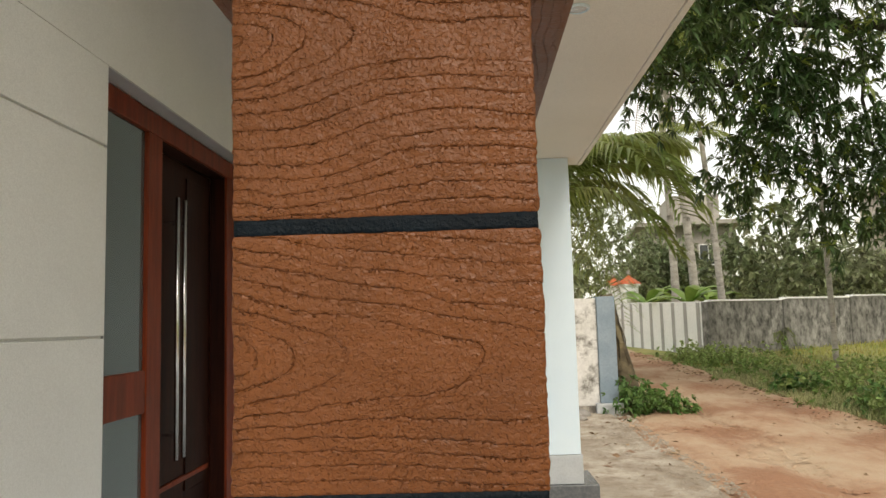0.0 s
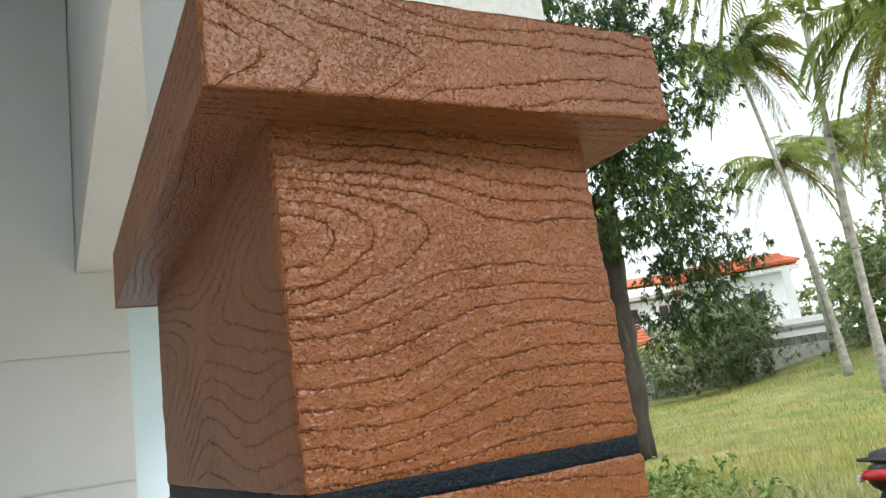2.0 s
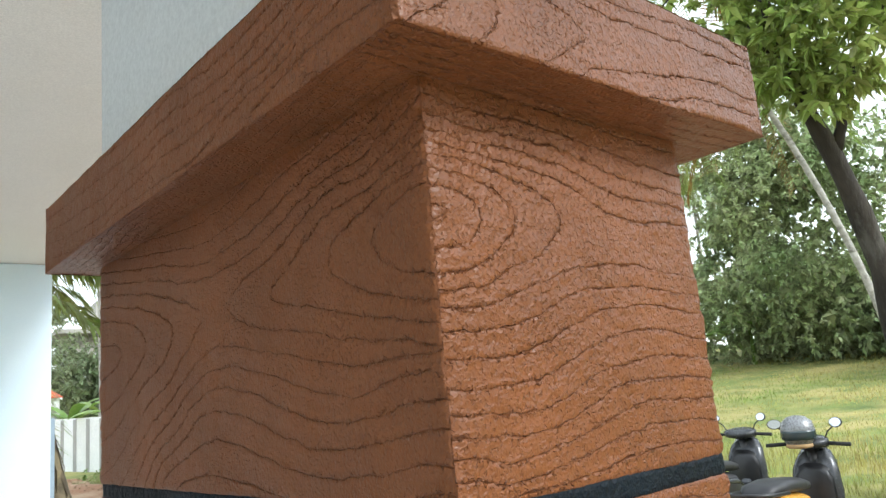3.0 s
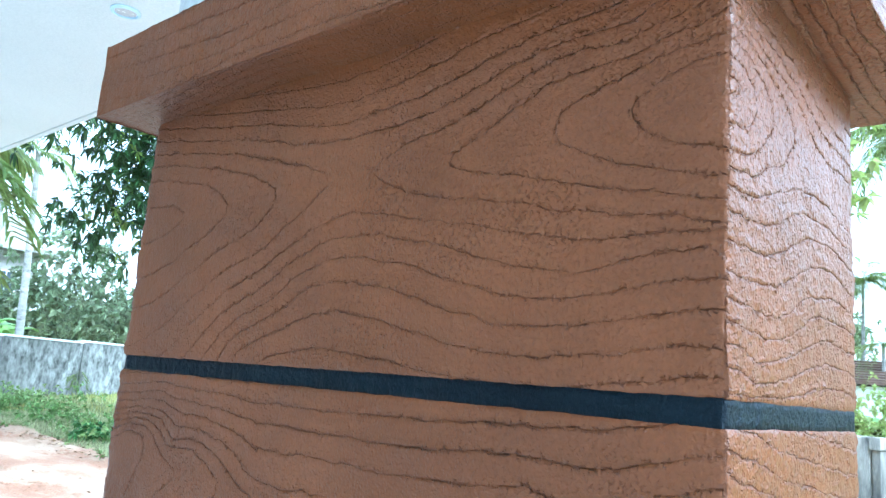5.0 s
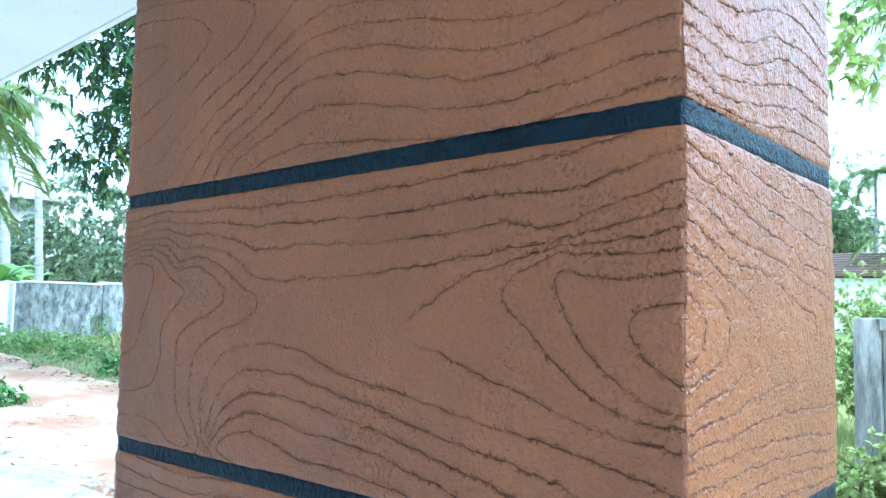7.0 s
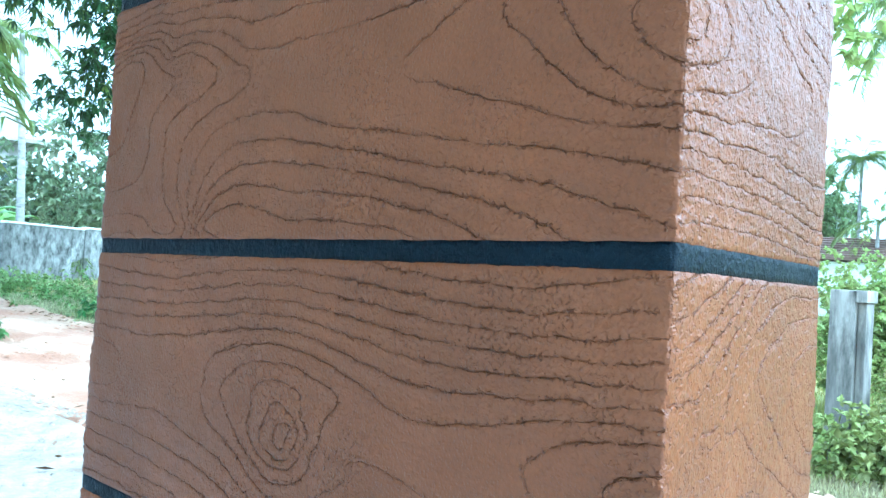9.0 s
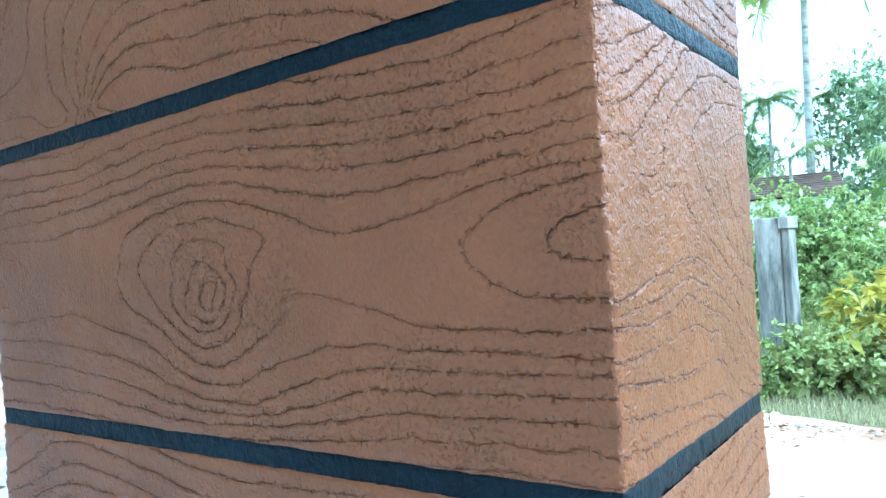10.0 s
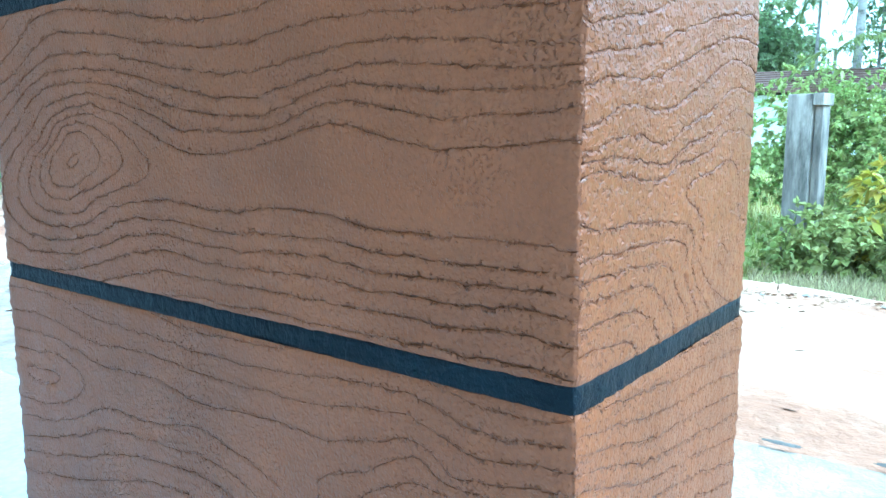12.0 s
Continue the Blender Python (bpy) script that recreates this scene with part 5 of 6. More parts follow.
# ---- old concrete post at the hedge ----
qx, qy = 6.62, 1.30
qz = gz(qx, qy)
post = thing("concrete_post", "old weathered concrete gate post with a stepped top", "post", (qx, qy, qz), -9)
part("shaft", box((-0.105, -0.07, -0.15), (0.105, 0.135, 1.40), 0.014), M_OLDPOST, post)
part("side_rib", box((-0.06, -0.14, -0.15), (0.105, -0.072, 1.30), 0.010), M_OLDPOST, post, "pale rib along the post")
part("top_lip", box((-0.115, -0.16, 1.302), (0.115, -0.073, 1.402), 0.010), M_OLDPOST, post)


# ---- bushes, hedge and far trees ----
def bush(name, label, category, clumps, per, length, width, mat, whorl=7, droop=0.2, hang=0.0, kind="stuff", parent=None, seed=0, core=0):
    rg = np.random.RandomState(seed + 900)
    v, f = clump_leaves(rg, clumps, per, length, width, whorl, droop, hang)
    if core:     # larger leaves inside, which close the mass
        v2, f2 = clump_leaves(rg, [(c, rh * 0.72, rv * 0.72, w) for c, rh, rv, w in clumps], core, length * 1.5, width * 2.0, 7, droop, hang)
        v, f = np.concatenate([v, v2]), np.concatenate([f, f2 + len(v)])
    return tagged(arrays(name, v, f, mat, parent), label, category, kind=kind)


def mound(az, d, up, rh, rv, wt=1.0):
    x, y = polar(az, d)
    return ((x, y, gz(x, y) + up), rh, rv, wt)


hedge = [mound(84, 8.8, 0.85, 1.1, 1.05), mound(88, 8.2, 0.7, 1.0, 1.0), mound(80.8, 9.3, 0.95, 0.85, 0.95), mound(93, 8.6, 0.9, 1.3, 1.2), mound(83.4, 7.7, 0.55, 0.45, 0.85), mound(99, 9, 0.9, 1.4, 1.2),
         mound(86, 7.5, 0.45, 0.6, 0.7), mound(78.6, 9.8, 1.05, 0.65, 0.9), mound(76.4, 9.6, 1.30, 0.7, 0.85), mound(78.8, 9.4, 1.35, 0.6, 0.6), mound(74.4, 10.2, 0.6, 0.55, 0.55)]
hedge = [((x, y, gz(x, y) + (z - gz(x, y)) * 0.9), rh, rv * 0.82, w) for (x, y, z), rh, rv, w in hedge]
bush("vine_hedge", "mound of bright green vines over a hedge", "hedge", hedge, 400, 0.058, 0.042, M_HEDGE, 8, 0.2, 0.1)
bush("vine_hedge", "shaded inner leaves of the vine hedge", "hedge", [(c, rh * 0.7, rv * 0.75, w) for c, rh, rv, w in hedge], 60, 0.11, 0.08, M_ROADWEED, 8, 0.2, 0.1, seed=1)
bush("croton_shrub", "shrub with yellow-green leaves by the post", "shrub", [mound(81.0, 6.8, 0.55, 0.28, 0.36), mound(83.0, 6.7, 0.40, 0.28, 0.32), mound(79.6, 6.5, 0.24, 0.2, 0.22), mound(85.5, 6.8, 0.4, 0.28, 0.3)], 260, 0.13, 0.06, M_YELLOW, 7, 0.25, 0.1)
bush("roadside_weeds", "low broad-leaved weeds at the foot of the hedge", "weeds", [mound(a, 6.25 + 0.25 * (k % 3), 0.14 + 0.06 * (k % 2), 0.34, 0.28) for k, a in enumerate((75, 77, 78.5, 79.4, 80.3, 81.4, 82.5, 84, 86, 88.5, 91, 94))], 440, 0.08, 0.055, M_ROADWEED, 7, 0.2, 0.0)

weeds = []
rg = np.random.RandomState(21)
for k in range(90):
    x, y = 5.35 + abs(rg.normal()) * 1.1, rg.uniform(5, 20.5)
    weeds.append(((x, y, gz(x, y) + 0.08), rg.uniform(0.3, 0.65), rg.uniform(0.18, 0.42), 1.0))
bush("lawn_weeds", "green weeds growing through the roadside grass", "weeds", weeds, 85, 0.095, 0.055, M_WEED, 7, 0.2, 0.0, seed=2)
leafy = [((x, y, gz(x, y) + 0.06), rh, rv, 1.0) for x, y, rh, rv in ((5.6, 9.6, 0.55, 0.26), (6.2, 10.4, 0.6, 0.28), (5.5, 7.4, 0.4, 0.22), (6.6, 8.6, 0.5, 0.25), (5.7, 12.4, 0.5, 0.25), (7.3, 11.6, 0.6, 0.3), (6.0, 6.4, 0.45, 0.24))]
bush("verge_weeds", "broad-leaved dark green weeds on the road verge", "weeds", leafy, 260, 0.11, 0.075, M_LEAFY, 7, 0.2, 0.0, seed=8)
bush("post_weeds", "weeds round the foot of the boundary post", "weeds", [((2.42 + 0.22 * k, 10.25 + 0.12 * (k % 2), gz(2.4, 10.5) + 0.16 - 0.02 * k), 0.30, 0.40 - 0.06 * k, 1.0) for k in range(4)], 420, 0.10, 0.04, M_LEAFY, 7, 0.3, 0.0, seed=3)

rg = np.random.RandomState(33)
woods = []
for k in range(46):   # behind the compound walls
    a, d = rg.uniform(7, 50), rg.uniform(36, 48)
    if 31.5 < a < 43.5:
        d = rg.uniform(66, 76)
    x, y = polar(a, d)
    woods.append(((x, y, gz(x, y) + rg.uniform(0.8, 3.2)), rg.uniform(1.4, 2.6), rg.uniform(1.2, 2.2), 1.0))
for a, d, up, rh, rv in ((19.5, 34, 2.6, 2.0, 1.9), (22.0, 33, 4.2, 2.4, 2.4), (24.5, 32, 2.4, 1.8, 1.6), (27.5, 33, 2.6, 1.9, 1.5), (7.5, 33, 2.4, 1.4, 1.8), (12.5, 38, 2.4, 1.8, 2.0), (28.5, 34, 2.2, 1.8, 1.3), (6.5, 24, 2.2, 1.6, 1.8), (9.0, 37, 5.6, 2.2, 2.8), (12.6, 41, 5.0, 2.0, 2.4)):
    woods.append(mound(a, d, up, rh, rv))
bush("far_woods", "dense green trees behind the compound wall", "trees", woods, 19, 0.25, 0.115, M_WOODSDARK, 7, 0.25, 0.2, seed=4, core=11)
woods = []
for k in range(44):   # beyond the lawn
    a, d = rg.uniform(57.5, 76), rg.uniform(33, 42)
    x, y = polar(a, d)
    woods.append(((x, y, gz(x, y) + rg.uniform(0.5, 3.6)), rg.uniform(1.2, 2.2), rg.uniform(1.1, 2.0), 1.0))
for a, d, up, rh, rv in ((63, 33, 6.5, 2.0, 1.7), (66, 34, 8.2, 2.4, 1.8), (69, 33, 6.0, 2.4, 2.2), (65, 32, 4.0, 2.2, 1.8), (61.5, 33, 3.0, 1.6, 1.6), (71, 35, 8, 2.6, 2.2), (74, 36, 5, 2.2, 2.2), (63, 34, 8.6, 2.2, 2.0), (66.5, 34, 9.4, 2.6, 2.0), (64.5, 33, 6.6, 2.4, 2.2), (68, 33, 8.0, 2.4, 2.2), (61.8, 36, 6.0, 1.6, 2.0), (54.5, 52, 2.6, 1.6, 1.6), (56.6, 50, 3.0, 1.8, 2.0), (58.8, 46, 3.2, 1.8, 2.4), (57.5, 40, 1.6, 1.6, 1.4), (60, 38, 2.6, 1.8, 1.8), (62.5, 36, 5.0, 1.9, 2.0)):
    woods.append(mound(a, d, up, rh, rv))
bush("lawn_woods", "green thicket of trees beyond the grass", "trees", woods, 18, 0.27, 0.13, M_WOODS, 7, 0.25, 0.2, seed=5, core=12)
woods = [mound(a, d, up, rh, rv) for a, d, up, rh, rv in ((83.5, 34, 3.6, 2.0, 2.2), (83, 34, 5.6, 1.8, 1.8), (86.5, 32, 5.0, 2.6, 2.6), (90, 30, 4.6, 2.6, 2.6), (85, 30, 2.0, 1.8, 1.6), (94, 30, 4, 3, 3), (78.5, 42, 1.4, 2.2, 1.2), (76.3, 42, 1.6, 1.6, 1.2), (81, 42, 1.4, 2.4, 1.3), (100, 32, 4, 4, 3))]
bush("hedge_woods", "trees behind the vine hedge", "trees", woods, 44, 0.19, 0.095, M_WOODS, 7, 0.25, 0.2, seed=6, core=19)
# unseen trees added on the other sides: they close the plot and darken reflections
woods = []
for k in range(60):
    a, d = rg.uniform(100, 250), rg.uniform(30, 46)
    x, y = polar(a, d)
    woods.append(((x, y, gz(x, y) + rg.uniform(1, 9)), rg.uniform(2.8, 4.6), rg.uniform(2.4, 4.2), 1.0))
bush("south_woods", "row of trees added out of view on the far side", "trees", woods, 0.8, 1.7, 0.9, M_WOODS, 6, 0.25, 0.2, seed=7)


# ---- grass ----
def grass(name, label, n, where, height, seed, mat=None, fine=1.0):
    rg = np.random.RandomState(seed)
    x, y = where(rg, n)
    z = ground_z(x, y) - 0.06
    base = np.stack([x, y, z], -1)
    a = rg.rand(n) * 2 * math.pi
    h = height * (0.5 + 0.8 * rg.rand(n)) * (0.7 + 0.5 * value_noise(x, y, 0.5, seed))
    w = fine * (0.005 + 0.006 * np.clip(np.hypot(x, y) / 14, 0.3, 3))
    side = np.stack([np.cos(a), np.sin(a), 0 * a], -1) * w[:, None]
    lean = np.stack([rg.normal(size=n), rg.normal(size=n), 0 * a], -1) * h[:, None] * 0.28
    tip = base + lean + np.array([0, 0, 1]) * h[:, None]
    mid = base + lean * 0.3 + np.array([0, 0, 0.55]) * h[:, None]
    v = np.stack([base - side, base + side, mid + side * 0.7, tip, mid - side * 0.7], 1).reshape(-1, 3)
    k = np.arange(n)[:, None] * 5
    me_f = np.concatenate([k + np.array([[0, 1, 2]]), k + np.array([[0, 2, 4]]), k + np.array([[4, 2, 3]])], 0)
    return tagged(arrays(name, v, me_f, mat or M_GRASS), label, "grass", kind="stuff")


def verge(rg, n):
    y = rg.uniform(2.2, 21, n)
    return 4.62 + 0.045 * np.clip(y, 0, 9) + 0.22 * value_noise(y * 0, y, 0.7, 9) + np.abs(rg.normal(size=n)) * 1.6, y


def lawn(rg, n):
    d, a = 6 + 30 * rg.rand(n) ** 1.3, np.radians(rg.uniform(12, 90, n))
    x, y = d * np.sin(a), -0.4 + d * np.cos(a)
    keep = (x > 5.2) & ((x - 7.1 > (y - 21.2) * 2.0) | (y < 21.0))
    return np.where(keep, x, 7.5), np.where(keep, y, 9.0)


def hedge_foot(rg, n):
    a, d = np.radians(rg.uniform(72, 98, n)), 4.66 + 0.1 * rg.rand(n) + np.abs(rg.normal(size=n)) * 0.75
    return d * np.sin(a), -0.4 + d * np.cos(a)


grass("verge_grass", "tall green grass on the road verge", 40000, verge, 0.27, 51, M_VERGE)
grass("lawn_grass", "yellow-green uncut grass of the open plot", 85000, lawn, 0.17, 52, None, 0.6)
grass("hedge_grass", "short dry grass along the road edge", 20000, hedge_foot, 0.13, 53, M_DRYGRASS)


# ---- neighbouring houses ----
def window(parent, x, y, z, w, h, axis="x"):
    """A window on a wall that faces -y in the house's own axes."""
    fr = part("window", box((x - w / 2, y - 0.05, z), (x + w / 2, y + 0.02, z + h), 0.01), M_WHITEWALL, parent, "white framed window")
    for k in range(2):
        xa = x - w / 2 + 0.05 + k * (w - 0.05) / 2
        part("pane", box((xa, y - 0.062, z + 0.06), (xa + (w - 0.15) / 2, y - 0.052, z + h - 0.06)), M_DARKWIN, fr)
    return fr


def gable(x0, x1, y0, y1, z, rise, over, thick=0.12, hip=0.0):
    """A pitched roof with its ridge along x."""
    bm = bmesh.new()
    ym = (y0 + y1) / 2
    lo = [(x0 - over, y0 - over, z), (x1 + over, y0 - over, z), (x1 + over - hip, ym, z + rise), (x0 - over + hip, ym, z + rise), (x0 - over, y1 + over, z), (x1 + over, y1 + over, z)]
    a = [bm.verts.new(p) for p in lo]
    b = [bm.verts.new((p[0], p[1], p[2] + thick)) for p in lo]
    for q in ((0, 1, 2, 3), (3, 2, 5, 4)):
        bm.faces.new([b[i] for i in q])
        bm.faces.new([a[i] for i in q][::-1])
    ring = (0, 1, 2, 5, 4, 3)
    for i, j in zip(ring, ring[1:] + ring[:1]):
        bm.faces.new((a[i], a[j], b[j], b[i]))
    if hip:
        bm.faces.new((b[0], b[3], b[4]))
        bm.faces.new((b[1], b[5], b[2]))
    bmesh.ops.recalc_face_normals(bm, faces=bm.faces)
    return bm


def courses(parent, x0, x1, y0, ym, z, rise, n, mat):
    """Rows of roof tiles proud of the slope that faces -y."""
    for k in range(n):
        t0, t1 = k / n, (k + 0.92) / n
        bm = bmesh.new()
        p = [(x0, y0 + (ym - y0) * t0, z + rise * t0 + 0.05), (x1, y0 + (ym - y0) * t0, z + rise * t0 + 0.05), (x1, y0 + (ym - y0) * t1, z + rise * t1 + 0.01), (x0, y0 + (ym - y0) * t1, z + rise * t1 + 0.01)]
        a = [bm.verts.new(q) for q in p]
        b = [bm.verts.new((q[0], q[1], q[2] + 0.05)) for q in p]
        bm.faces.new(b)
        for i in range(4):
            bm.faces.new((a[i], a[(i + 1) % 4], b[(i + 1) % 4], b[i]))
        bmesh.ops.recalc_face_normals(bm, faces=bm.faces)
        part("tile_course", bm, mat, parent)


def house_at(name, label, az, d, turn=0.0):
    x, y = polar(az, d)
    return thing(name, label, "house", (x, y, gz(x, y)), -az + turn)


h = house_at("red_roof_house", "single-storey white house with a bright red tiled roof", 37.8, 43, 8)
part("wall", box((-3.6, 0, -0.5), (3.8, 6, 2.4)), M_WHITEWALL, h)
rf = part("roof", gable(-3.6, 3.8, 0, 6, 2.4, 1.9, 0.5), M_TILERED, h, "bright red tiled roof")
courses(rf, -4.1, 4.3, -0.5, 3.0, 2.5, 1.9, 9, M_TILERED)
part("gable_front", tube([(-3.9, -0.6, -0.3), (-3.9, -0.55, 2.2), (-3.5, -0.5, 3.7)], [0.95, 0.95, 0.1], 12), M_WHITEWALL, h, "white curved gable front", True)
for x in (-1.6, 0.6, 2.6):
    window(h, x, 0, 0.9, 1.2, 1.2)
h = house_at("two_storey_house", "large white two-storey house with projecting eaves", 41, 56, 14)
part("wall", box((-7, 0, -0.5), (9, 8, 6.6)), M_WHITEWALL, h)
part("sunshade", box((-8.2, -1.4, 4.5), (9.6, 0, 4.75), 0.02), M_WHITEWALL, h, "white concrete sunshade")
part("roof", gable(-7, 9, 0, 8, 6.9, 1.3, 1.4, 0.25, 2.5), M_WHITEWALL, h, "white sloping roof slab")
part("roof_band", box((-8.4, -1.45, 6.62), (10.4, -1.1, 6.9), 0.02), M_HOUSEGREY, h)
part("ridge_tiles", gable(-1, 9, 1.5, 6.5, 8.0, 0.9, 0.3, 0.12, 2.0), M_TILERED, h, "red tiled ridge")
for x in (-5, -2, 1, 4, 7):
    window(h, x, 0, 4.9, 1.5, 1.3)
    part("bracket", box((x + 1.2, -1.2, 4.0), (x + 1.45, -0.001, 4.49), 0.02), M_HOUSEGREY, h)
h = house_at("white_house", "white house with a red roof and a low parapet", 51.6, 46, 4)
part("wall", box((-4.5, 0, -0.5), (1.4, 6, 5.2)), M_WHITEWALL, h)
rf = part("roof", gable(-4.5, 1.4, 0, 6, 5.2, 1.1, 0.7, 0.14, 1.2), M_TILERED, h, "red tiled roof")
courses(rf, -4.6, 1.4, -0.6, 2.3, 5.3, 0.9, 5, M_TILERED)
part("cornice", box((-5.0, -0.6, 4.85), (2.0, 0, 5.05), 0.02), M_WHITEWALL, h)
part("parapet", box((-1.0, -2.6, -0.5), (3.6, -0.3, 2.0), 0.03), M_WHITEWALL, h, "white balcony parapet")
part("parapet_band", box((-1.1, -2.72, 1.5), (3.7, -2.602, 1.68), 0.01), M_STRIPE, h)
part("porch_pillar", box((0.9, -2.2, 2.0), (1.3, -1.8, 4.85), 0.02), M_WHITEWALL, h)
for x in (-3.2, -0.6):
    window(h, x, 0, 2.6, 1.3, 1.4)
part("step_wall", box((-2.2, -4.2, -0.8), (6.0, -3.9, 1.0), 0.02), M_OLDWALL, h, "stained grey retaining wall")
part("step_wall", box((-2.0, -5.6, -0.8), (5.0, -5.4, 0.55), 0.02), M_STAINWHITE, h)
h = house_at("grey_house", "grey plastered house with a flat roof behind the palms", 16.4, 44, 10)
part("wall", box((-2.0, 0, -0.5), (2.6, 6, 5.6)), M_HOUSEGREY, h)
part("roof_slab", box((-2.8, -0.9, 5.62), (3.4, 6.6, 5.85), 0.02), M_HOUSEGREY, h, "projecting concrete roof slab")
part("upper_room", box((-0.6, 1.2, 5.87), (2.2, 5.2, 7.6), 0.03), M_HOUSEGREY, h)
for x in (-1.0, 1.2):
    window(h, x, 0, 3.4, 1.0, 1.2)
h = house_at("upper_storey_house", "pale house with flat balconies seen above the trees", 30.5, 58, 6)
part("wall", box((-2.5, 0, -0.5), (4.5, 6, 8.6)), M_HOUSEGREY, h)
part("balcony_slab", box((-3.2, -1.2, 6.4), (5.2, 0, 6.7), 0.02), M_WHITEWALL, h, "white balcony slab")
part("balcony_slab", box((-3.2, -1.2, 8.62), (5.2, 6, 8.9), 0.02), M_WHITEWALL, h)
for x in (-1.0, 1.6, 3.6):
    window(h, x, 0, 6.9, 1.2, 1.3)
h = house_at("tiled_roof_house", "long low house with a dark brown tiled roof", 78.2, 27, 0)
part("wall", box((-2.6, 0, -0.4), (1.6, 5, 1.80)), M_WHITEWALL, h)
rf = part("roof", gable(-2.6, 1.6, 0, 5, 1.85, 0.80, 0.35, 0.1), M_TILEBROWN, h, "dark brown tiled roof")
courses(rf, -2.9, 1.9, -0.3, 2.5, 1.92, 0.80, 8, M_TILEBROWN)
h = house_at("flat_roof_house", "white flat-roofed house beyond the tiled roof", 76.2, 37, 0)
part("wall", box((-2.4, 0, -0.4), (0.8, 5, 3.4)), M_WHITEWALL, h)
part("roof_slab", box((-2.8, -0.6, 3.42), (1.3, 5.4, 3.62), 0.02), M_WHITEWALL, h, "thin white roof slab")
window(h, -0.1, 0, 2.0, 0.9, 1.1)


# ---- scooters parked on the grass ----
def hull(rows, sides=14):
    """A rounded shell through cross-sections along x: x, centre z, half width, half height."""
    bm = bmesh.new()
    rings = []
    for x, zc, hw, hh in rows:
        ring = []
        for k in range(sides):
            a = 2 * math.pi * k / sides
            c, s = math.cos(a), math.sin(a)
            ring.append(bm.verts.new((x, hw * math.copysign(abs(c) ** 0.7, c), zc + hh * math.copysign(abs(s) ** 0.7, s))))
        rings.append(ring)
    for r0, r1 in zip(rings, rings[1:]):
        for k in range(sides):
            bm.faces.new((r0[k], r0[(k + 1) % sides], r1[(k + 1) % sides], r1[k]))
    bm.faces.new(rings[0][::-1])
    bm.faces.new(rings[-1])
    bmesh.ops.recalc_face_normals(bm, faces=bm.faces)
    return bm


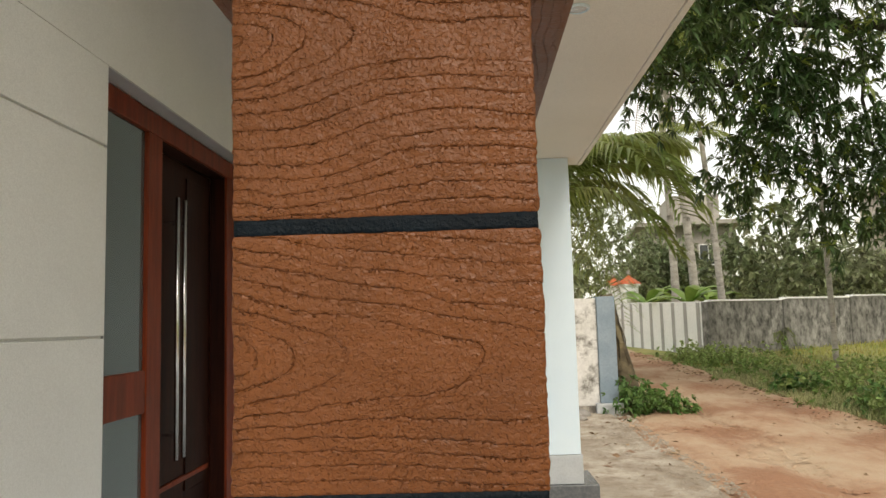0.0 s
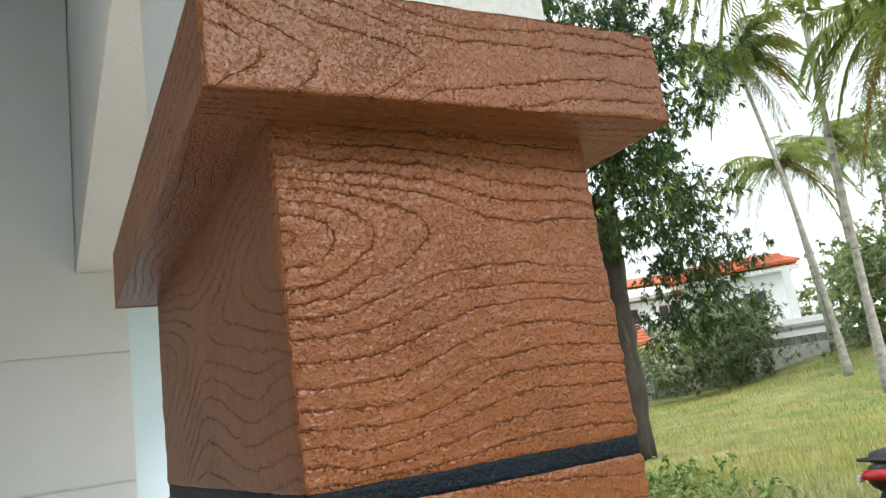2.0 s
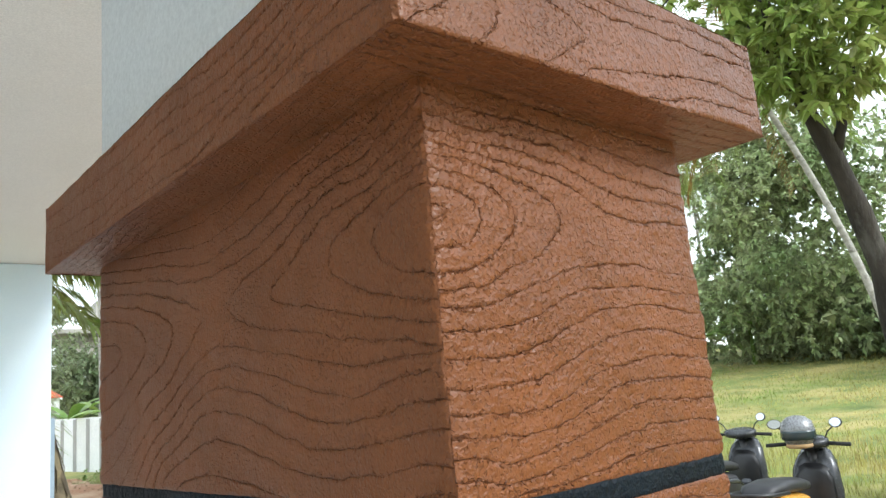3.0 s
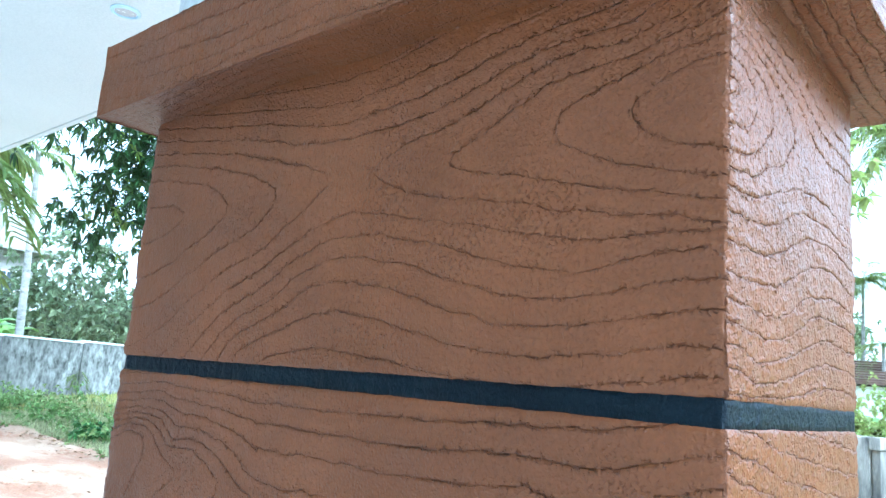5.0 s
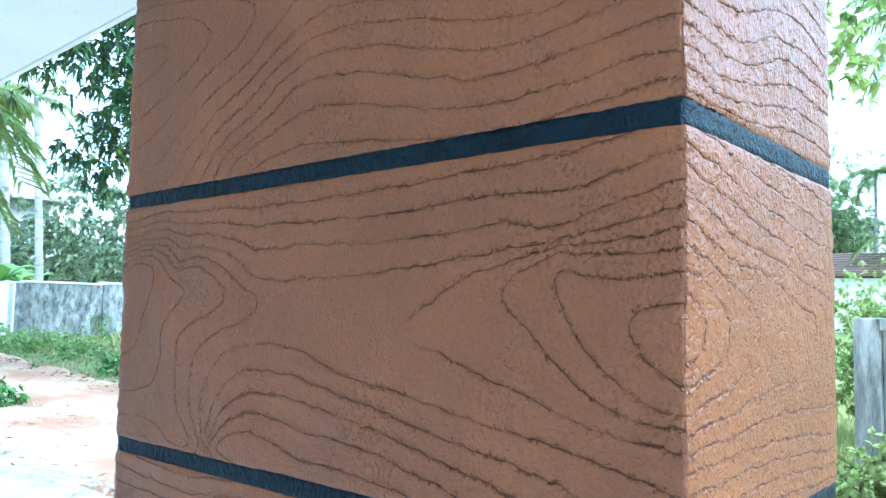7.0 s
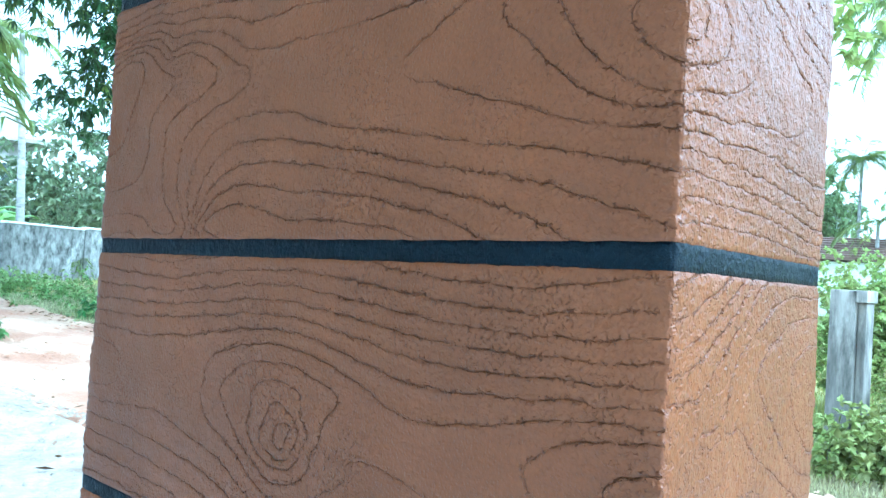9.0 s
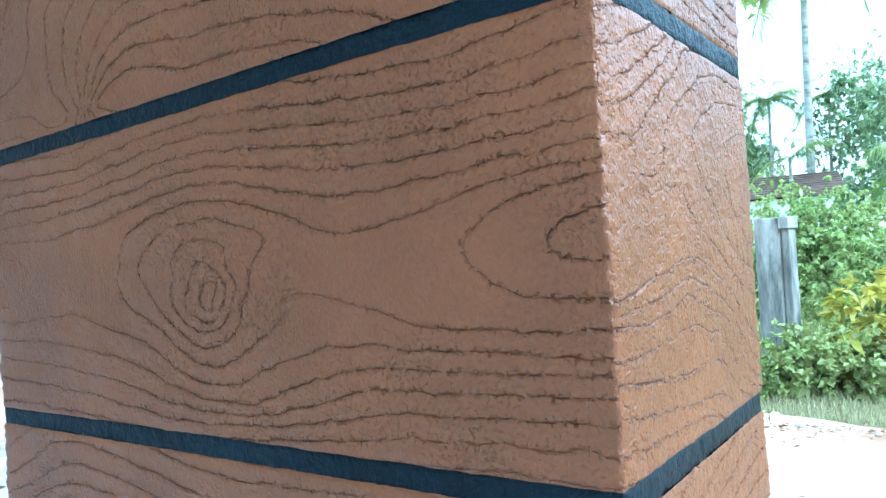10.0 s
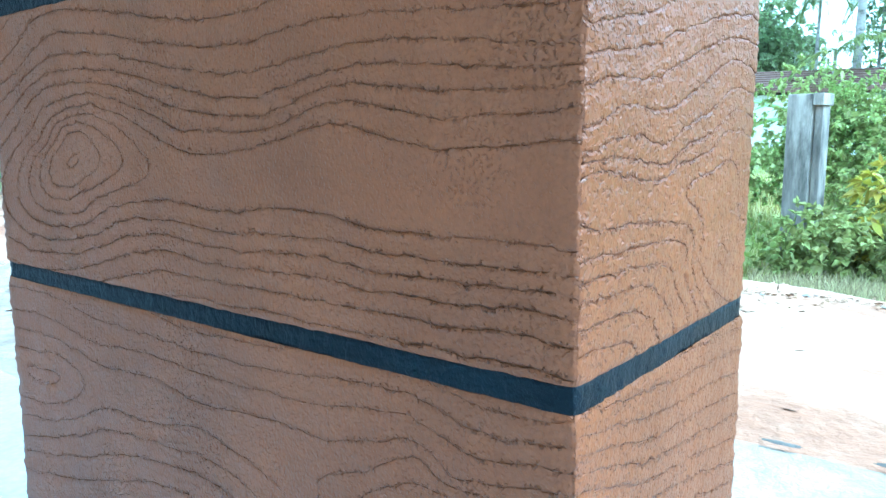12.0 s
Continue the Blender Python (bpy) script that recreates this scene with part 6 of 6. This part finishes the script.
def scooter(label, x, y, turn, body, accent, front=None):
    front = front or body
    ob = thing("scooter", label, "scooter", (x, y, gz(x, y) - 0.05), turn, group="parked scooters")
    part("rear_body", hull([(-0.86, 0.66, 0.05, 0.04), (-0.78, 0.62, 0.13, 0.10), (-0.5, 0.56, 0.19, 0.17), (-0.1, 0.50, 0.19, 0.18), (0.12, 0.42, 0.14, 0.14)]), body, ob, "", True)
    part("side_panel", hull([(-0.80, 0.66, 0.15, 0.02), (-0.55, 0.645, 0.205, 0.035), (-0.15, 0.60, 0.205, 0.04), (0.05, 0.52, 0.16, 0.03)]), accent, ob, "pale side flash", True)
    part("seat", hull([(-0.76, 0.745, 0.09, 0.025), (-0.66, 0.765, 0.14, 0.05), (-0.4, 0.765, 0.155, 0.055), (-0.1, 0.735, 0.14, 0.055), (0.12, 0.70, 0.09, 0.04)]), M_SEAT, ob, "black vinyl seat", True)
    part("tail_light", hull([(-0.90, 0.64, 0.06, 0.025), (-0.87, 0.64, 0.12, 0.045), (-0.80, 0.645, 0.14, 0.05)]), M_REDLENS, ob, "red tail light", True)
    for s in (-1, 1):
        part("indicator", hull([(-0.87, 0.61, 0.02, 0.02), (-0.84, 0.61, 0.03, 0.03), (-0.78, 0.61, 0.02, 0.025)]), M_SILVER, ob).matrix_basis = pose(0, s * 0.155, 0)
    part("grab_rail", tube([(-0.55, -0.17, 0.74), (-0.82, -0.15, 0.76), (-0.92, -0.08, 0.77), (-0.92, 0.08, 0.77), (-0.82, 0.15, 0.76), (-0.55, 0.17, 0.74)], [0.014] * 6, 8), M_BLACKPL, ob, "black grab rail", True)
    part("floorboard", box((0.05, -0.17, 0.27), (0.52, 0.17, 0.32), 0.015), M_BLACKPL, ob)
    part("apron", hull([(0.46, 0.55, 0.19, 0.24), (0.52, 0.60, 0.20, 0.30), (0.60, 0.66, 0.17, 0.30), (0.66, 0.70, 0.09, 0.24)]), front, ob, "front leg shield", True)
    part("inner_apron", hull([(0.44, 0.56, 0.14, 0.20), (0.47, 0.58, 0.17, 0.25)]), M_BLACKPL, ob, "", True)
    part("steering_column", tube([(0.60, 0, 0.55), (0.50, 0, 0.95)], [0.045, 0.04], 10), M_BLACKPL, ob, "", True)
    hd = part("handlebar_cover", hull([(0.36, 0.985, 0.10, 0.025), (0.44, 0.99, 0.17, 0.05), (0.54, 0.985, 0.15, 0.065), (0.62, 0.965, 0.09, 0.05)]), front, ob, "", True)
    part("headlight", hull([(0.58, 0.965, 0.08, 0.045), (0.645, 0.955, 0.05, 0.03)]), M_SILVER, hd, "", True)
    for s in (-1, 1):
        part("grip", tube([(0.46, s * 0.14, 0.985), (0.43, s * 0.34, 0.975)], [0.016, 0.017], 10), M_RUBBER, ob, "", True)
        part("brake_lever", tube([(0.50, s * 0.16, 0.975), (0.50, s * 0.30, 0.965)], [0.006, 0.005], 6), M_STEEL, ob)
        mi = part("mirror", tube([(0.47, s * 0.13, 1.0), (0.47, s * 0.17, 1.08), (0.45, s * 0.24, 1.13)], [0.006, 0.006, 0.006], 6), M_BLACKPL, ob)
        o = part("mirror_head", lathe([(0.02, -0.025), (0.05, -0.015), (0.058, 0.0), (0.056, 0.006)], 18), M_BLACKPL, mi, "", True)
        o.matrix_basis = pose(0.45, s * 0.25, 1.15, 0, -75, s * 18) @ Matrix.Diagonal((0.75, 1.05, 1, 1))
        o = part("mirror_glass", lathe([(0.001, 0.0065), (0.050, 0.0065), (0.050, 0.0085), (0.001, 0.0085)], 18), M_MIRROR, mi)
        o.matrix_basis = pose(0.45, s * 0.25, 1.15, 0, -75, s * 18) @ Matrix.Diagonal((0.75, 1.05, 1, 1))
    for xw in (-0.62, 0.68):
        prof = [(0.235 + 0.05 * math.cos(a), 0.05 * math.sin(a)) for a in np.linspace(0, 2 * math.pi, 13)[:-1]]
        bm = bmesh.new()
        rings = [[bm.verts.new((r * math.cos(b), z, r * math.sin(b))) for r, z in prof] for b in np.linspace(0, 2 * math.pi, 25)[:-1]]
        for k in range(24):
            for j in range(12):
                bm.faces.new((rings[k][j], rings[k][(j + 1) % 12], rings[(k + 1) % 24][(j + 1) % 12], rings[(k + 1) % 24][j]))
        wh = part("wheel", bm, M_RUBBER, ob, "black tyre", True)
        wh.matrix_basis = pose(xw, 0, 0.265)
        part("rim", tube([(0, -0.04, 0), (0, 0.04, 0)], [0.17, 0.17], 18), M_SILVER, wh)
    part("mudguard", hull([(0.40, 0.50, 0.05, 0.02), (0.58, 0.57, 0.07, 0.03), (0.80, 0.54, 0.07, 0.03), (0.96, 0.42, 0.05, 0.02)]), front, ob, "", True)
    part("exhaust", tube([(-0.1, -0.16, 0.28), (-0.5, -0.19, 0.30), (-0.85, -0.20, 0.36)], [0.03, 0.055, 0.05], 12), M_STEEL, ob, "", True)
    part("side_stand", tube([(0.02, 0.15, 0.28), (-0.05, 0.26, 0.0)], [0.012, 0.012], 8), M_BLACKPL, ob)
    return ob


scooter("black scooter with a red tail light on the grass", 6.82, 3.84, 5, M_BLACKPL, M_GREYMET, M_GREYMET)
scooter("golden yellow scooter with black seat parked on the grass", 5.80, 2.68, 5, M_YELLOWPAINT, M_SILVER, M_GREYMET)
hx, hy = 6.16, 2.74
helmet = thing("helmet", "grey motorcycle helmet with dark visor hung on a scooter mirror", "helmet", (hx, hy, gz(6.4, 3.1) + 1.04), 30)
part("shell", lathe([(0.10, -0.10), (0.128, -0.05), (0.135, 0.02), (0.118, 0.085), (0.07, 0.125), (0.01, 0.138)], 24), M_HELMET, helmet, "", True)
part("visor", lathe([(0.131, -0.06), (0.138, -0.03), (0.138, 0.0), (0.136, 0.015)], 24), M_DARKWIN, helmet, "dark visor", True)
part("lining", lathe([(0.095, -0.13), (0.11, -0.115), (0.105, -0.095), (0.02, -0.09)], 20), M_CLOTH, helmet, "tan padded lining", True)


# ---- small litter on the ground ----
def litter(name, label, n, where, size, mat, seed, lift):
    rg = np.random.RandomState(seed)
    x, y = where(rg, n)
    base = np.stack([x, y, ground_z(x, y) + lift], -1)
    ax = np.stack([rg.normal(size=n), rg.normal(size=n), 0.12 * rg.rand(n)], -1)
    v, f = leaf_arrays(rg, base, ax, size * (0.5 + rg.rand(n)), size * 0.35 * (0.6 + rg.rand(n)), 0.0)
    return tagged(arrays(name, v, f, mat), label, "leaves", kind="stuff")


litter("road_leaves", "fallen dry leaves on the dirt road", 130, lambda r, n: (r.uniform(2.4, 5.0, n), r.uniform(-3, 20, n)), 0.06, M_DRYLEAF, 61, 0.075)
litter("verge_leaves", "dry leaf litter along the road edge", 700, lambda r, n: (4.9 + r.normal(size=n) * 0.16, r.uniform(4, 22, n)), 0.08, M_DRYLEAF, 62, 0.07)
litter("apron_leaves", "fallen leaves on the concrete apron", 60, lambda r, n: (r.uniform(0.7, 2.4, n), r.uniform(1.5, 10, n)), 0.09, M_DRYLEAF, 63, 0.085)


# Flat dark patches laid along the broken concrete edge; no hollow is cut.
for k, (x, y, ln, wd) in enumerate(((2.14, 0.38, 0.13, 0.018), (2.15, 0.06, 0.14, 0.020), (2.12, 1.5, 0.14, 0.02))):
    rg = np.random.RandomState(90 + k)
    bm = bmesh.new()
    rim = [bm.verts.new((x + wd * math.sin(a) * rg.uniform(0.5, 1.2), y + ln / 2 * math.cos(a) * rg.uniform(0.8, 1.1), gz(x, y) + 0.075)) for a in np.linspace(0, 2 * math.pi, 23)[:-1]]
    hub = bm.verts.new((x, y, gz(x, y) + 0.079))
    for a, b in zip(rim, rim[1:] + rim[:1]):
        bm.faces.new((hub, b, a))
    tagged(part("wet_hollow", bm, M_DARKPATCH), "flat dark patch at the broken edge of the concrete", "puddle", kind="structure")


def clods(name, label, n, where, size, mat, seed, lift):
    """Small flattened lumps strewn on the ground."""
    rg = np.random.RandomState(seed)
    x, y = where(rg, n)
    s = size * (0.4 + rg.rand(n) ** 2 * 1.6)
    c = np.stack([x, y, ground_z(x, y) + lift], -1)[:, None, :]
    a = rg.rand(n) * 6.28
    ring = [np.stack([np.cos(a + k * 1.57) * (0.6 + 0.6 * rg.rand(n)), np.sin(a + k * 1.57) * (0.6 + 0.6 * rg.rand(n)), 0 * a], -1) for k in range(4)]
    pts = np.stack(ring + [np.stack([0.3 * rg.normal(size=n), 0.3 * rg.normal(size=n), 0.35 + 0.3 * rg.rand(n)], -1)], 1)
    v = (c + pts * s[:, None, None]).reshape(-1, 3)
    k = np.arange(n)[:, None] * 5
    f = np.concatenate([k + np.array([[i, (i + 1) % 4, 4]]) for i in range(4)], 0)
    return tagged(arrays(name, v, f, mat), label, "soil", kind="stuff")


clods("road_clods", "loose lumps of red soil on the dirt road", 5200, lambda r, n: (np.clip(3.7 + r.normal(size=n) * 0.75, 2.2, 5.1), 1 + 20 * r.rand(n) ** 1.3), 0.022, M_ROAD, 64, 0.045)
clods("apron_gravel", "sandy crumbs and gravel at the edge of the concrete apron", 3600, lambda r, n: (np.clip(2.35 - np.abs(r.normal(size=n)) * 0.5, 0.6, 2.5), 1 + 9.5 * r.rand(n)), 0.018, M_CONC, 65, 0.06)
litter("hedge_litter", "dry leaf litter below the hedge", 900, lambda r, n: (4.62 + r.normal(size=n) * 0.13, r.uniform(-1.5, 5, n)), 0.038, M_DRYLEAF, 66, 0.07)
rg = np.random.RandomState(77)
for k in range(26):
    x, y, s = (1.45 + rg.uniform(-0.25, 0.3), 10.2 + rg.uniform(-0.7, 0.3), rg.uniform(0.05, 0.15)) if k < 12 else (4.62 + rg.normal() * 0.08, rg.uniform(0.0, 3.0), rg.uniform(0.012, 0.03))
    bm = bmesh.new()
    bmesh.ops.create_icosphere(bm, subdivisions=2, radius=s)
    for vv in bm.verts:
        vv.co *= 1 + 0.25 * noise.noise(vv.co * 9 + Vector((k, 0, 0)))
        vv.co.z *= 0.55
    o = part("stone", bm, M_STONE, None, "", True)
    o.matrix_basis = pose(x, y, gz(x, y) + 0.06 + 0.2 * s, 0, 0, k * 50)
    tagged(o, "rough grey rubble stone lying on the ground", "stone", "loose stones")
